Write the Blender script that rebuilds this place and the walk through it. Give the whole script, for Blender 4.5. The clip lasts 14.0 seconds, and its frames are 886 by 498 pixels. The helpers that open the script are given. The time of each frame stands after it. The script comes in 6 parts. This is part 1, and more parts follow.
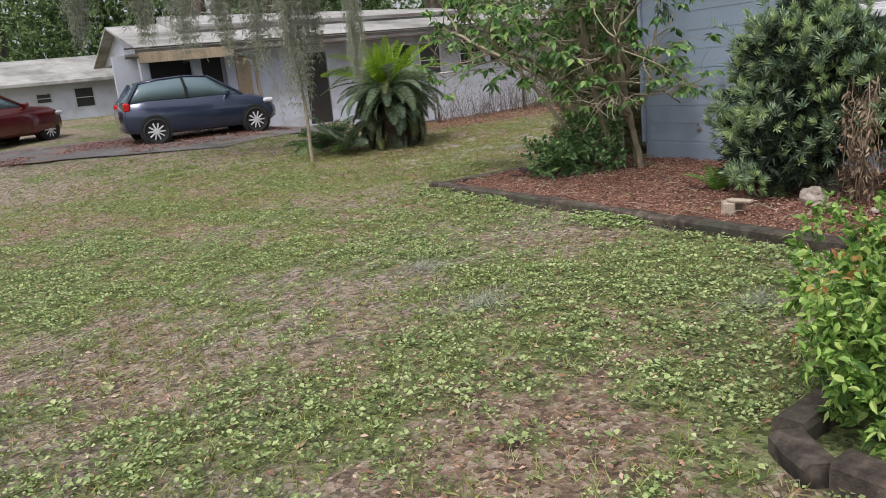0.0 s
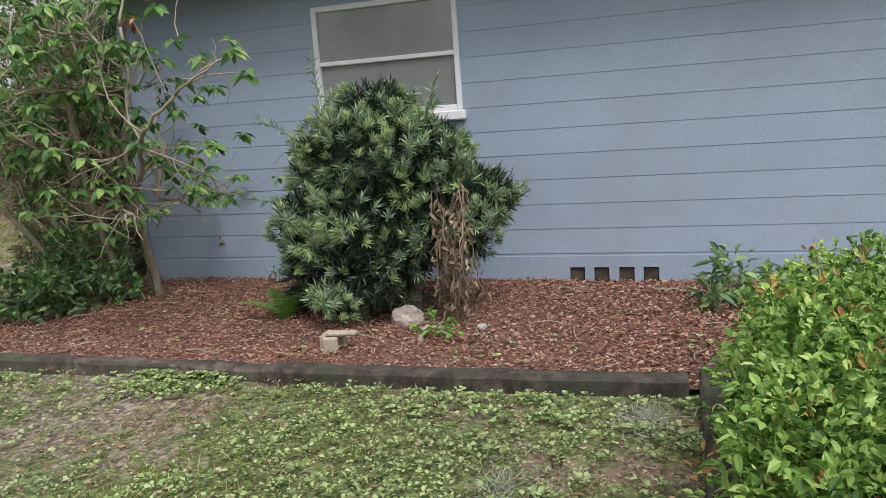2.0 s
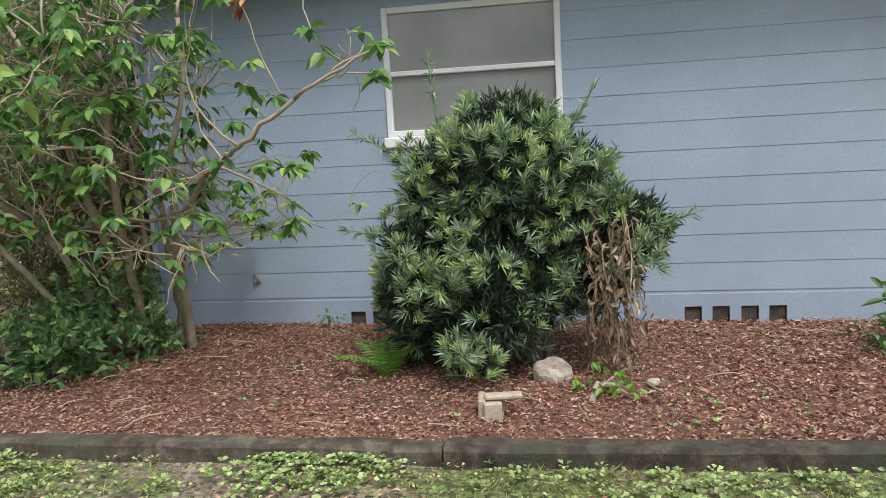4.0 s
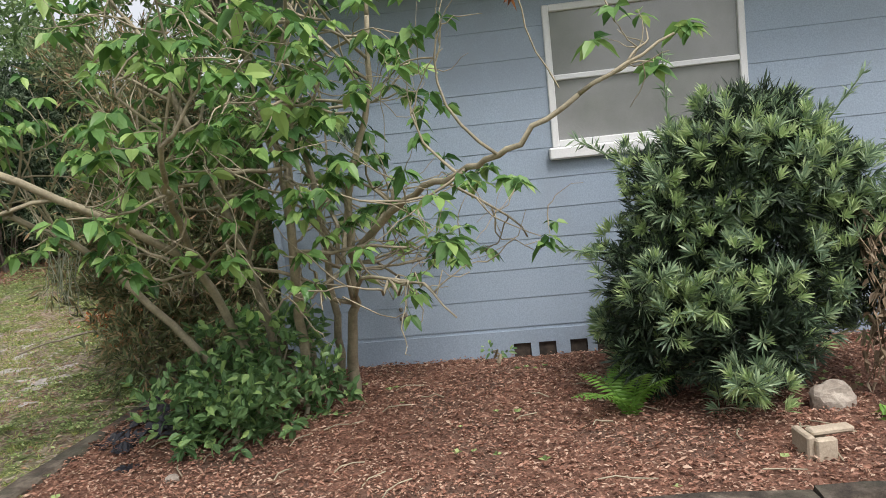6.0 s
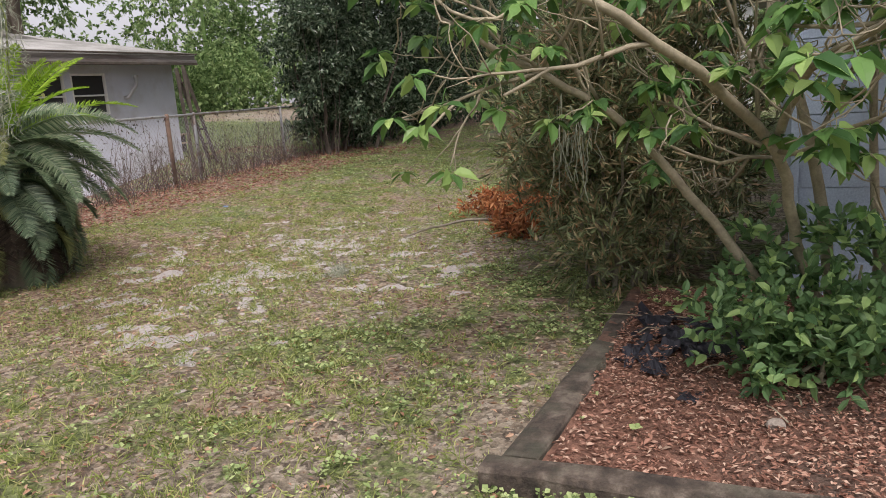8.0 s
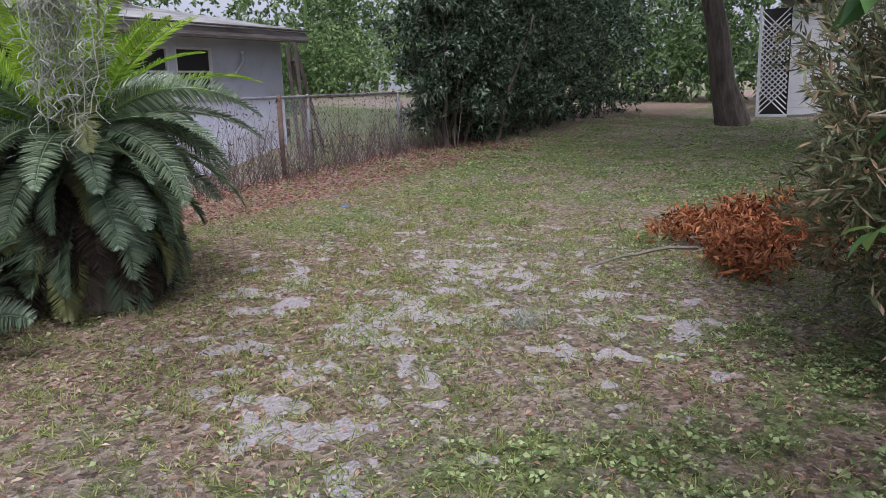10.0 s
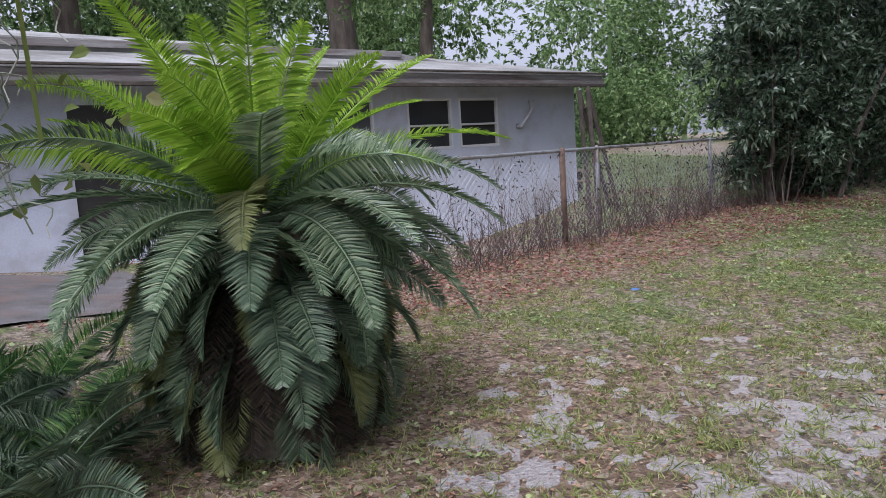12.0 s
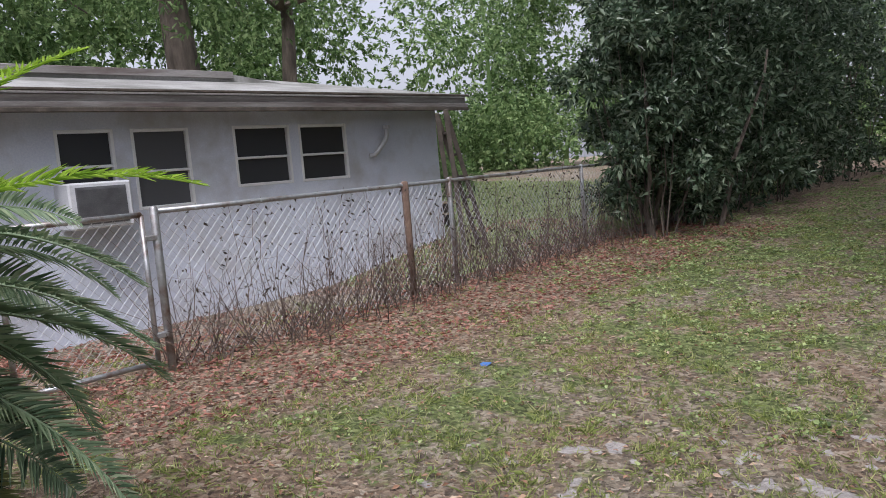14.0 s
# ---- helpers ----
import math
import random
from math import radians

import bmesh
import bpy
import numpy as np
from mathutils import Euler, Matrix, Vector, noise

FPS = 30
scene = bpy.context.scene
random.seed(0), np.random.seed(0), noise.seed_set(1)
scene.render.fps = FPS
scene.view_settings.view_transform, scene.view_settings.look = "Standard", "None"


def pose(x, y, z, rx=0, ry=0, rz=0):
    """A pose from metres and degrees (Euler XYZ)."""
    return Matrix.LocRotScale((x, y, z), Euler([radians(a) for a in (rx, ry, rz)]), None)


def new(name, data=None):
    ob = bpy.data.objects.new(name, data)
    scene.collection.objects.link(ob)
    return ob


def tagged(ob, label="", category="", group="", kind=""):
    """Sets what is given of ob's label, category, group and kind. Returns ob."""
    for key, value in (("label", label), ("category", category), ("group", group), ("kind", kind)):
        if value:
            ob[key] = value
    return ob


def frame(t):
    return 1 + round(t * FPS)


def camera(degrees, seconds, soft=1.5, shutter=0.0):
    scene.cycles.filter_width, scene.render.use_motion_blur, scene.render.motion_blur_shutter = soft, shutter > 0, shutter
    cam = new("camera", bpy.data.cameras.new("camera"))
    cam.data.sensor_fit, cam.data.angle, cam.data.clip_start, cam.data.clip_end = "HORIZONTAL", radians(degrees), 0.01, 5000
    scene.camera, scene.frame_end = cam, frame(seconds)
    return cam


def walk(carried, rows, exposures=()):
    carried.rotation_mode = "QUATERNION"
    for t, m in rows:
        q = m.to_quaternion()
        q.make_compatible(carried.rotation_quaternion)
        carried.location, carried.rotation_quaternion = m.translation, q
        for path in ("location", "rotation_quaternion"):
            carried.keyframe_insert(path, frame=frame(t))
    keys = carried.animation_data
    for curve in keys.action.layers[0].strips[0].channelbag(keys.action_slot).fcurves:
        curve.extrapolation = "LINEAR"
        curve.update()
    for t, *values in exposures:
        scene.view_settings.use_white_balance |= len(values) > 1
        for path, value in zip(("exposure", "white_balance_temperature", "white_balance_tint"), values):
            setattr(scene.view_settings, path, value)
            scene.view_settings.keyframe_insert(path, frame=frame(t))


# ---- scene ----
cam = camera(59.8, 14.0, soft=0.6)
METRES, EYE, TILT, LEAN, TURN = 13.8, 1.5, 0.0, 0.0, -28.9
ROWS = [
    (0.0, 0.0, 0.0, 0.0, -1.33, -13.06, 5.76),
    (0.5, -0.0054, 0.0403, 0.0024, -14.02, -11.11, 3.76),
    (1.0, -0.0159, 0.0761, 0.0033, -28.65, -11.26, 2.97),
    (1.5, -0.0207, 0.1123, 0.0034, -36.77, -10.79, 4.46),
    (2.0, -0.0289, 0.1496, 0.0052, -43.27, -9.45, 3.86),
    (4.5, -0.0737, 0.3166, 0.0055, -53.1, -8.24, 4.05),
    (5.0, -0.0859, 0.3466, 0.0078, -55.57, -8.4, 5.27),
    (5.5, -0.0859, 0.3787, 0.0084, -56.22, -6.17, 5.75),
    (6.0, -0.0969, 0.4132, 0.0067, -55.61, -5.97, 5.83),
    (6.5, -0.1038, 0.4494, 0.0026, -52.42, -7.2, 6.05),
    (7.0, -0.1058, 0.4869, 0.0021, -46.29, -8.55, 5.65),
    (7.5, -0.1206, 0.5228, 0.0015, -42.78, -10.85, 3.81),
    (8.0, -0.1274, 0.5609, 0.0004, -38.31, -11.48, 3.98),
    (10.5, -0.0884, 0.7387, -0.0013, -29.18, -11.44, 1.08),
    (11.0, -0.0749, 0.7713, 0.0009, -23.89, -10.46, 1.58),
    (11.5, -0.054, 0.7992, 0.0013, -16.0, -8.45, 4.56),
    (12.0, -0.0347, 0.827, 0.0026, -9.9, -7.34, 3.52),
    (12.5, -0.0182, 0.8559, 0.0044, -10.12, -6.1, 4.32),
    (13.0, 0.0041, 0.8829, 0.0046, -9.13, -5.68, 4.45),
    (13.5, 0.0191, 0.9102, 0.005, -10.0, -5.74, 4.69),
    (14.0, 0.0394, 0.9346, 0.0042, -17.75, -5.9, 4.84),
]
walk(cam, [(t, pose(0, 0, EYE, TILT, LEAN, TURN) @ pose(METRES * x, METRES * y, METRES * z, 90 + pitch, roll, yaw)) for t, x, y, z, yaw, pitch, roll in ROWS],
     exposures=[(0.0, 0.52, 6250, 15), (2.0, 0.56, 6200, 14), (5.5, 0.86, 6400, 11), (8.0, 0.76, 6500, 19), (10.5, 0.54, 5600, 24), (12.5, 0.62, 5650, 20), (14.0, 0.62, 5950, 18)])

# ---- light ----
SUN_ELEV, SUN_ROT = radians(58), radians(232)
world = bpy.data.worlds.new("sky_world")
scene.world = world
world.use_nodes = True
wn = world.node_tree
sky = wn.nodes.new("ShaderNodeTexSky")
sky.sky_type = "NISHITA"
sky.sun_disc = False
sky.sun_elevation, sky.sun_rotation = SUN_ELEV, SUN_ROT
sky.air_density, sky.dust_density, sky.ozone_density = 1.0, 6.0, 0.6
wn.nodes["Background"].inputs["Strength"].default_value = 0.115
haze = wn.nodes.new("ShaderNodeHueSaturation")
haze.inputs["Saturation"].default_value = 0.32
wn.links.new(sky.outputs["Color"], haze.inputs["Color"])
cloud = wn.nodes.new("ShaderNodeMix")
cloud.data_type = "RGBA"
cloud.inputs[0].default_value, cloud.inputs[7].default_value = 0.35, (5.8, 5.9, 6.1, 1)
wn.links.new(haze.outputs["Color"], cloud.inputs[6])
wn.links.new(cloud.outputs[2], wn.nodes["Background"].inputs["Color"])
sun = new("sun", bpy.data.lights.new("sun", "SUN"))
sun.data.energy, sun.data.angle, sun.data.color = 1.4, radians(18), (1.0, 0.96, 0.9)
sun.rotation_euler = (radians(90) - SUN_ELEV, 0, math.pi - SUN_ROT)

# ---- mesh helpers ----
rng = np.random.default_rng(7)


def unit(a):
    a = np.asarray(a, float)
    return a / np.maximum(np.linalg.norm(a, axis=-1, keepdims=True), 1e-9)


class Geo:
    """Collects vertices and faces and turns them into one mesh."""

    def __init__(self):
        self.v, self.f, self.n = [], [], 0

    def add(self, verts, faces):
        verts = np.asarray(verts, float).reshape(-1, 3)
        self.v.append(verts)
        if isinstance(faces, np.ndarray):
            self.f.append(faces.astype(np.int64) + self.n)
        else:
            for k in sorted({len(q) for q in faces}):
                self.f.append(np.array([q for q in faces if len(q) == k], np.int64) + self.n)
        self.n += len(verts)
        return self

    def box(self, c, s, bevel=0.0, m=None):
        """A box with middle c and full size s, its edges chamfered; m turns it about c."""
        c, h = np.asarray(c, float), np.asarray(s, float) / 2
        b = min(bevel, min(h) * 0.9)
        sg = [(i, j, k) for i in (-1, 1) for j in (-1, 1) for k in (-1, 1)]
        if b <= 0:
            vs = np.array(sg) * h
            fs = [(0, 1, 3, 2), (4, 6, 7, 5), (0, 4, 5, 1), (2, 3, 7, 6), (0, 2, 6, 4), (1, 5, 7, 3)]
        else:
            vs, idx = [], {}
            for q in sg:
                for ax in range(3):
                    p = np.array(q) * (h - b)
                    p[ax] = q[ax] * h[ax]
                    idx[(*q, ax)] = len(vs)
                    vs.append(p)
            fs = []
            for ax in range(3):
                o1, o2 = (ax + 1) % 3, (ax + 2) % 3
                for sd in (-1, 1):
                    ring = []
                    for e1, e2 in ((-1, -1), (1, -1), (1, 1), (-1, 1)):
                        q = [0, 0, 0]
                        q[ax], q[o1], q[o2] = sd, e1, e2
                        ring.append(idx[(*q, ax)])
                    fs.append(tuple(ring if sd > 0 else ring[::-1]))
                for e1 in (-1, 1):
                    for e2 in (-1, 1):
                        qa, qb = [0, 0, 0], [0, 0, 0]
                        qa[ax], qa[o1], qa[o2] = -1, e1, e2
                        qb[ax], qb[o1], qb[o2] = 1, e1, e2
                        ring = (idx[(*qa, o1)], idx[(*qb, o1)], idx[(*qb, o2)], idx[(*qa, o2)])
                        fs.append(ring if e1 * e2 > 0 else ring[::-1])
            for q in sg:
                ring = tuple(idx[(*q, ax)] for ax in range(3))
                fs.append(ring if q[0] * q[1] * q[2] > 0 else ring[::-1])
            vs = np.array(vs)
        if m is not None:
            vs = vs @ np.array(m.to_3x3()).T
        return self.add(vs + c, fs)

    def tube(self, pts, radii, sides=6, caps=True):
        pts = np.asarray(pts, float)
        n = len(pts)
        radii = np.broadcast_to(np.asarray(radii, float), (n,))
        t = unit(np.gradient(pts, axis=0))
        ref = np.array((0.0, 0, 1)) if abs(t[0, 2]) < 0.9 else np.array((1.0, 0, 0))
        a0 = unit(np.cross(t[0], ref))
        rings = []
        for i in range(n):
            a0 = unit(a0 - t[i] * np.dot(a0, t[i]))
            b0 = np.cross(t[i], a0)
            w = np.arange(sides) * 2 * np.pi / sides
            rings.append(pts[i] + radii[i] * (np.cos(w)[:, None] * a0 + np.sin(w)[:, None] * b0))
        fs = []
        for i in range(n - 1):
            for j in range(sides):
                k = (j + 1) % sides
                fs.append((i * sides + j, i * sides + k, (i + 1) * sides + k, (i + 1) * sides + j))
        if caps:
            fs += [tuple(range(sides))[::-1], tuple((n - 1) * sides + j for j in range(sides))]
        return self.add(np.concatenate(rings), fs)

    def leaves(self, p, d, u, length, width, fold=0.15, droop=0.0, mid=0.45):
        """Folded four-point leaves at p that point along d, with u as the upper side."""
        p, d = np.asarray(p, float), unit(d)
        n = len(p)
        s = unit(np.cross(d, u))
        u = np.cross(s, d)
        L = np.broadcast_to(np.asarray(length, float), (n,))[:, None]
        W = np.broadcast_to(np.asarray(width, float), (n,))[:, None]
        dn = np.array((0, 0, -1.0)) * droop
        vs = np.stack([p, p + d * L * mid + s * W / 2 + u * W * fold, p + d * L + dn * L, p + d * L * mid - s * W / 2 + u * W * fold], 1)
        i = np.arange(n)[:, None] * 4
        fs = np.concatenate([i + np.array([[0, 1, 2]]), i + np.array([[0, 2, 3]])], 0)
        return self.add(vs.reshape(-1, 3), fs)

    def broad(self, p, d, u, length, width, droop=0.25, fold=0.18):
        """Broad leaves with a bent midrib: eight points each."""
        p, d = np.asarray(p, float), unit(d)
        n = len(p)
        s = unit(np.cross(d, u))
        u = np.cross(s, d)
        L = np.broadcast_to(np.asarray(length, float), (n,))[:, None]
        W = np.broadcast_to(np.asarray(width, float), (n,))[:, None]
        dn = np.array((0, 0, -1.0)) * droop
        q = lambda a, w: p + d * L * a + s * W * w + u * abs(w) * 2 * W * fold + dn * L * a * a
        vs = np.stack([q(0, 0), q(0.28, 0.45), q(0.62, 0.42), q(1, 0), q(0.62, -0.42), q(0.28, -0.45), q(0.3, 0), q(0.65, 0)], 1)
        i = np.arange(n)[:, None] * 8
        tri = [(0, 1, 6), (0, 6, 5), (1, 2, 7), (1, 7, 6), (5, 6, 7), (5, 7, 4), (2, 3, 7), (7, 3, 4)]
        fs = np.concatenate([i + np.array([t]) for t in tri], 0)
        return self.add(vs.reshape(-1, 3), fs)

    def mesh(self, name, mat=None, smooth=False):
        me = bpy.data.meshes.new(name)
        v = np.concatenate(self.v)
        me.vertices.add(len(v))
        me.vertices.foreach_set("co", v.ravel())
        loops = np.concatenate([f.ravel() for f in self.f])
        tot = np.concatenate([np.full(len(f), f.shape[1]) for f in self.f])
        me.loops.add(len(loops))
        me.loops.foreach_set("vertex_index", loops)
        me.polygons.add(len(tot))
        me.polygons.foreach_set("loop_start", np.concatenate([[0], np.cumsum(tot)[:-1]]))
        me.polygons.foreach_set("loop_total", tot)
        me.polygons.foreach_set("use_smooth", np.full(len(tot), smooth))
        me.update(calc_edges=True)
        if mat:
            me.materials.append(mat)
        return me


def thing(name, geo, mat, label="", category="", group="", kind="", smooth=False):
    return tagged(new(name, geo.mesh(name, mat, smooth)), label, category, group, kind)


def root(name, at, label="", category="", group="", kind=""):
    ob = new(name)
    ob.location = at
    ob.empty_display_size = 0.2
    return tagged(ob, label, category, group, kind)


def part(name, geo, mat, parent, label="", smooth=False):
    """A part of parent. The mesh is in the world's coordinates, shifted to hang under its parent."""
    me = geo if isinstance(geo, bpy.types.Mesh) else geo.mesh(name, mat, smooth)
    ob = new(name, me)
    ob.parent = parent
    off, p = Vector((0, 0, 0)), parent
    while p:
        off += p.location
        p = p.parent
    if not isinstance(geo, bpy.types.Mesh):
        me.transform(Matrix.Translation(-off))
    return tagged(ob, label)


def shared(name, me, parent, at, rz=0.0):
    """One more piece on a mesh that is shared, at a place in the world."""
    ob = new(name, me)
    ob.parent = parent
    off, p = Vector((0, 0, 0)), parent
    while p:
        off += p.location
        p = p.parent
    ob.location = Vector(at) - off
    ob.rotation_euler = (0, 0, rz)
    return ob


def rand_dirs(n, up=0.0):
    d = rng.normal(size=(n, 3))
    d[:, 2] += up
    return unit(d)


def curve_pts(a, b, n=6, bow=(0, 0, 0), wob=0.0):
    t = np.linspace(0, 1, n)[:, None]
    p = np.asarray(a, float) * (1 - t) + np.asarray(b, float) * t + np.asarray(bow, float) * (4 * t * (1 - t))
    w = rng.normal(size=(n, 3)) * wob
    w[0] = 0
    return p + w


def fbm(x, y, s, o=0.0, octaves=3):
    return np.array([noise.fractal((a * s + o, b * s - o, o * 0.37), 1.0, 2.0, octaves) for a, b in zip(x, y)])


def smooth(a, lo, hi):
    t = np.clip((np.asarray(a, float) - lo) / (hi - lo), 0, 1)
    return t * t * (3 - 2 * t)


def gz(x, y):
    """The height of the ground."""
    x, y = np.asarray(x, float), np.asarray(y, float)
    z = np.interp(y, (-40, 0, 4, 10, 13, 16.4, 20, 30, 70, 300), (0, 0, 0.03, 0.05, 0.09, 0.28, 0.42, 0.9, 1.3, 1.5))
    z = z - 0.44 * smooth(y, 16.7, 18.6) * smooth(x, 8.0, 9.6) * smooth(-x, -16.5, -13.0) * smooth(-y, -31, -27)
    z = z + 0.012 * np.clip(x - 10, 0, 25) + 0.24 * smooth(y, 13.5, 17.2) * smooth(-x, -7.5, -5)
    return z


def gz1(x, y):
    return float(gz(x, y))


# ---- materials ----
def material(name, rough=0.8, metal=0.0):
    m = bpy.data.materials.new(name)
    m.use_nodes = True
    nt = m.node_tree
    b = nt.nodes["Principled BSDF"]
    b.inputs["Roughness"].default_value, b.inputs["Metallic"].default_value = rough, metal
    return m, nt, b


def node(nt, kind, **vals):
    n = nt.nodes.new(kind)
    for k, v in vals.items():
        n.inputs[k.replace("_", " ")].default_value = v
    return n


def coords(nt, world_space=False):
    if world_space:
        return nt.nodes.new("ShaderNodeNewGeometry").outputs["Position"]
    return nt.nodes.new("ShaderNodeTexCoord").outputs["Object"]


def noise_tex(nt, src, scale, detail=5.0, rough=0.6):
    n = node(nt, "ShaderNodeTexNoise", Scale=scale, Detail=detail, Roughness=rough)
    nt.links.new(src, n.inputs["Vector"])
    return n.outputs["Fac"]


def ramp(nt, fac, stops):
    r = nt.nodes.new("ShaderNodeValToRGB")
    e = r.color_ramp.elements
    while len(e) < len(stops):
        e.new(0.5)
    for k, (p, c) in zip(e, stops):
        k.position, k.color = p, (*c, 1) if len(c) == 3 else c
    nt.links.new(fac, r.inputs["Fac"])
    return r.outputs["Color"]


def mix(nt, fac, a, b, mode="MIX"):
    n = nt.nodes.new("ShaderNodeMix")
    n.data_type, n.blend_type = "RGBA", mode
    for sock, val in ((n.inputs[0], fac), (n.inputs[6], a), (n.inputs[7], b)):
        if isinstance(val, bpy.types.NodeSocket):
            nt.links.new(val, sock)
        else:
            sock.default_value = (*val, 1) if isinstance(val, tuple) and len(val) == 3 else val
    return n.outputs[2]


def bump(nt, bsdf, height, strength=0.3, dist=0.01):
    n = node(nt, "ShaderNodeBump", Strength=strength, Distance=dist)
    nt.links.new(height, n.inputs["Height"])
    nt.links.new(n.outputs["Normal"], bsdf.inputs["Normal"])


def surface(name, stops, scale=3.0, rough=0.8, metal=0.0, grain=60.0, bump_by=0.25, dist=0.004, world_space=True, grime=None, grime_scale=0.8, stretch=None, vary=0.0):
    """Colour from two scales of noise, with fine relief; grime adds larger stains; vary shifts each piece."""
    m, nt, b = material(name, rough, metal)
    src = coords(nt, world_space)
    if stretch:
        mp = nt.nodes.new("ShaderNodeMapping")
        mp.inputs["Scale"].default_value = stretch
        nt.links.new(src, mp.inputs["Vector"])
        src = mp.outputs["Vector"]
    big = noise_tex(nt, src, scale)
    fine = noise_tex(nt, src, grain, 4.0, 0.7)
    col = ramp(nt, big, stops)
    col = mix(nt, 0.35, col, ramp(nt, fine, [(0.3, (0.25, 0.25, 0.25)), (0.7, (0.75, 0.75, 0.75))]), "OVERLAY")
    if grime:
        g = ramp(nt, noise_tex(nt, src, grime_scale, 6.0, 0.65), [(0.48, (0, 0, 0)), (0.7, (1, 1, 1))])
        col = mix(nt, g, col, grime)
    if vary:
        info = nt.nodes.new("ShaderNodeObjectInfo").outputs["Random"]
        col = mix(nt, 1.0, col, ramp(nt, info, [(0, (1 - vary,) * 3), (1, (1 + vary * 0.4,) * 3)]), "MULTIPLY")
    nt.links.new(col, b.inputs["Base Color"])
    bump(nt, b, fine, bump_by, dist)
    return m


def leaf_mat(name, stops, rough=0.45, through_light=0.25):
    """Leaves that differ one from the next, with some light coming through."""
    m, nt, b = material(name, rough)
    ri = nt.nodes.new("ShaderNodeNewGeometry").outputs["Random Per Island"]
    col = ramp(nt, ri, stops)
    src = coords(nt, True)
    col = mix(nt, 0.3, col, ramp(nt, noise_tex(nt, src, 2.2, 3.0), [(0.3, (0.3, 0.3, 0.3)), (0.7, (0.7, 0.7, 0.7))]), "OVERLAY")
    nt.links.new(col, b.inputs["Base Color"])
    b.inputs["Specular IOR Level"].default_value = 0.35
    if through_light:
        tr = nt.nodes.new("ShaderNodeBsdfTranslucent")
        nt.links.new(col, tr.inputs["Color"])
        mx = nt.nodes.new("ShaderNodeMixShader")
        mx.inputs[0].default_value = through_light
        nt.links.new(b.outputs[0], mx.inputs[1])
        nt.links.new(tr.outputs[0], mx.inputs[2])
        nt.links.new(mx.outputs[0], nt.nodes["Material Output"].inputs["Surface"])
    return m


def glass_mat(name, tint=(0.02, 0.022, 0.024), rough=0.05):
    """A pane before a dark room."""
    m, nt, b = material(name, rough)
    b.inputs["Base Color"].default_value = (*tint, 1)
    b.inputs["IOR"].default_value = 1.5
    return m


M_SIDING = surface("blue_grey_paint", [(0.3, (0.285, 0.355, 0.445)), (0.7, (0.325, 0.395, 0.485))], 1.2, 0.55, grain=90, bump_by=0.12, grime=(0.28, 0.33, 0.40), grime_scale=0.9, vary=0.05)
M_WHITE = surface("white_paint", [(0.3, (0.68, 0.69, 0.70)), (0.7, (0.78, 0.78, 0.78))], 3, 0.5, grain=80, bump_by=0.1)
M_STUCCO = surface("white_stucco", [(0.3, (0.55, 0.585, 0.68)), (0.7, (0.63, 0.665, 0.75))], 1.5, 0.85, grain=45, bump_by=0.3, grime=(0.42, 0.42, 0.44), grime_scale=1.1)
M_TIMBER = surface("weathered_timber", [(0.35, (0.035, 0.027, 0.021)), (0.5, (0.075, 0.058, 0.044)), (0.65, (0.155, 0.128, 0.10))], 11, 0.92, grain=60, bump_by=0.9, dist=0.012, grime=(0.07, 0.075, 0.05), grime_scale=2.5, vary=0.25)
M_BARK = surface("grey_brown_bark", [(0.3, (0.14, 0.12, 0.09)), (0.7, (0.30, 0.27, 0.21))], 9, 0.9, grain=60, bump_by=0.7, dist=0.01)
M_STEM = surface("tan_bark", [(0.3, (0.22, 0.19, 0.13)), (0.7, (0.40, 0.35, 0.25))], 8, 0.85, grain=60, bump_by=0.5, dist=0.006)
M_OAK = surface("oak_bark", [(0.3, (0.07, 0.055, 0.045)), (0.7, (0.19, 0.155, 0.125))], 5, 0.95, grain=14, bump_by=1.0, dist=0.05, stretch=(1, 1, 0.25))
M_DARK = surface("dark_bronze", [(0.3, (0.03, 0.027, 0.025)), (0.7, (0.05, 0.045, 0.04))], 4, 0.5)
M_ROOF = surface("grey_shingle", [(0.3, (0.30, 0.295, 0.28)), (0.7, (0.46, 0.455, 0.44))], 2.0, 0.95, grain=30, bump_by=0.6, dist=0.01, grime=(0.15, 0.15, 0.13), grime_scale=0.6)
M_GALV = surface("galvanised_steel", [(0.3, (0.36, 0.37, 0.38)), (0.7, (0.5, 0.51, 0.52))], 20, 0.45, 0.7, grain=200, bump_by=0.1, grime=(0.2, 0.13, 0.09), grime_scale=6)
M_MOSS = leaf_mat("grey_moss", [(0.0, (0.23, 0.25, 0.19)), (1.0, (0.47, 0.49, 0.39))], 0.9, 0.2)
M_PODOB = leaf_mat("dull_olive_needle", [(0.0, (0.07, 0.09, 0.045)), (0.55, (0.20, 0.24, 0.115)), (0.8, (0.32, 0.265, 0.15)), (1.0, (0.36, 0.235, 0.135))], 0.5, 0.28)
M_LOWSHRUB = leaf_mat("glossy_mid_green_leaf", [(0.0, (0.075, 0.155, 0.06)), (0.75, (0.19, 0.32, 0.13)), (1.0, (0.38, 0.54, 0.19))], 0.36, 0.3)
M_WOODS = leaf_mat("bright_woods_leaf", [(0.0, (0.07, 0.13, 0.045)), (0.6, (0.22, 0.34, 0.125)), (1.0, (0.42, 0.54, 0.25))], 0.6, 0.45)
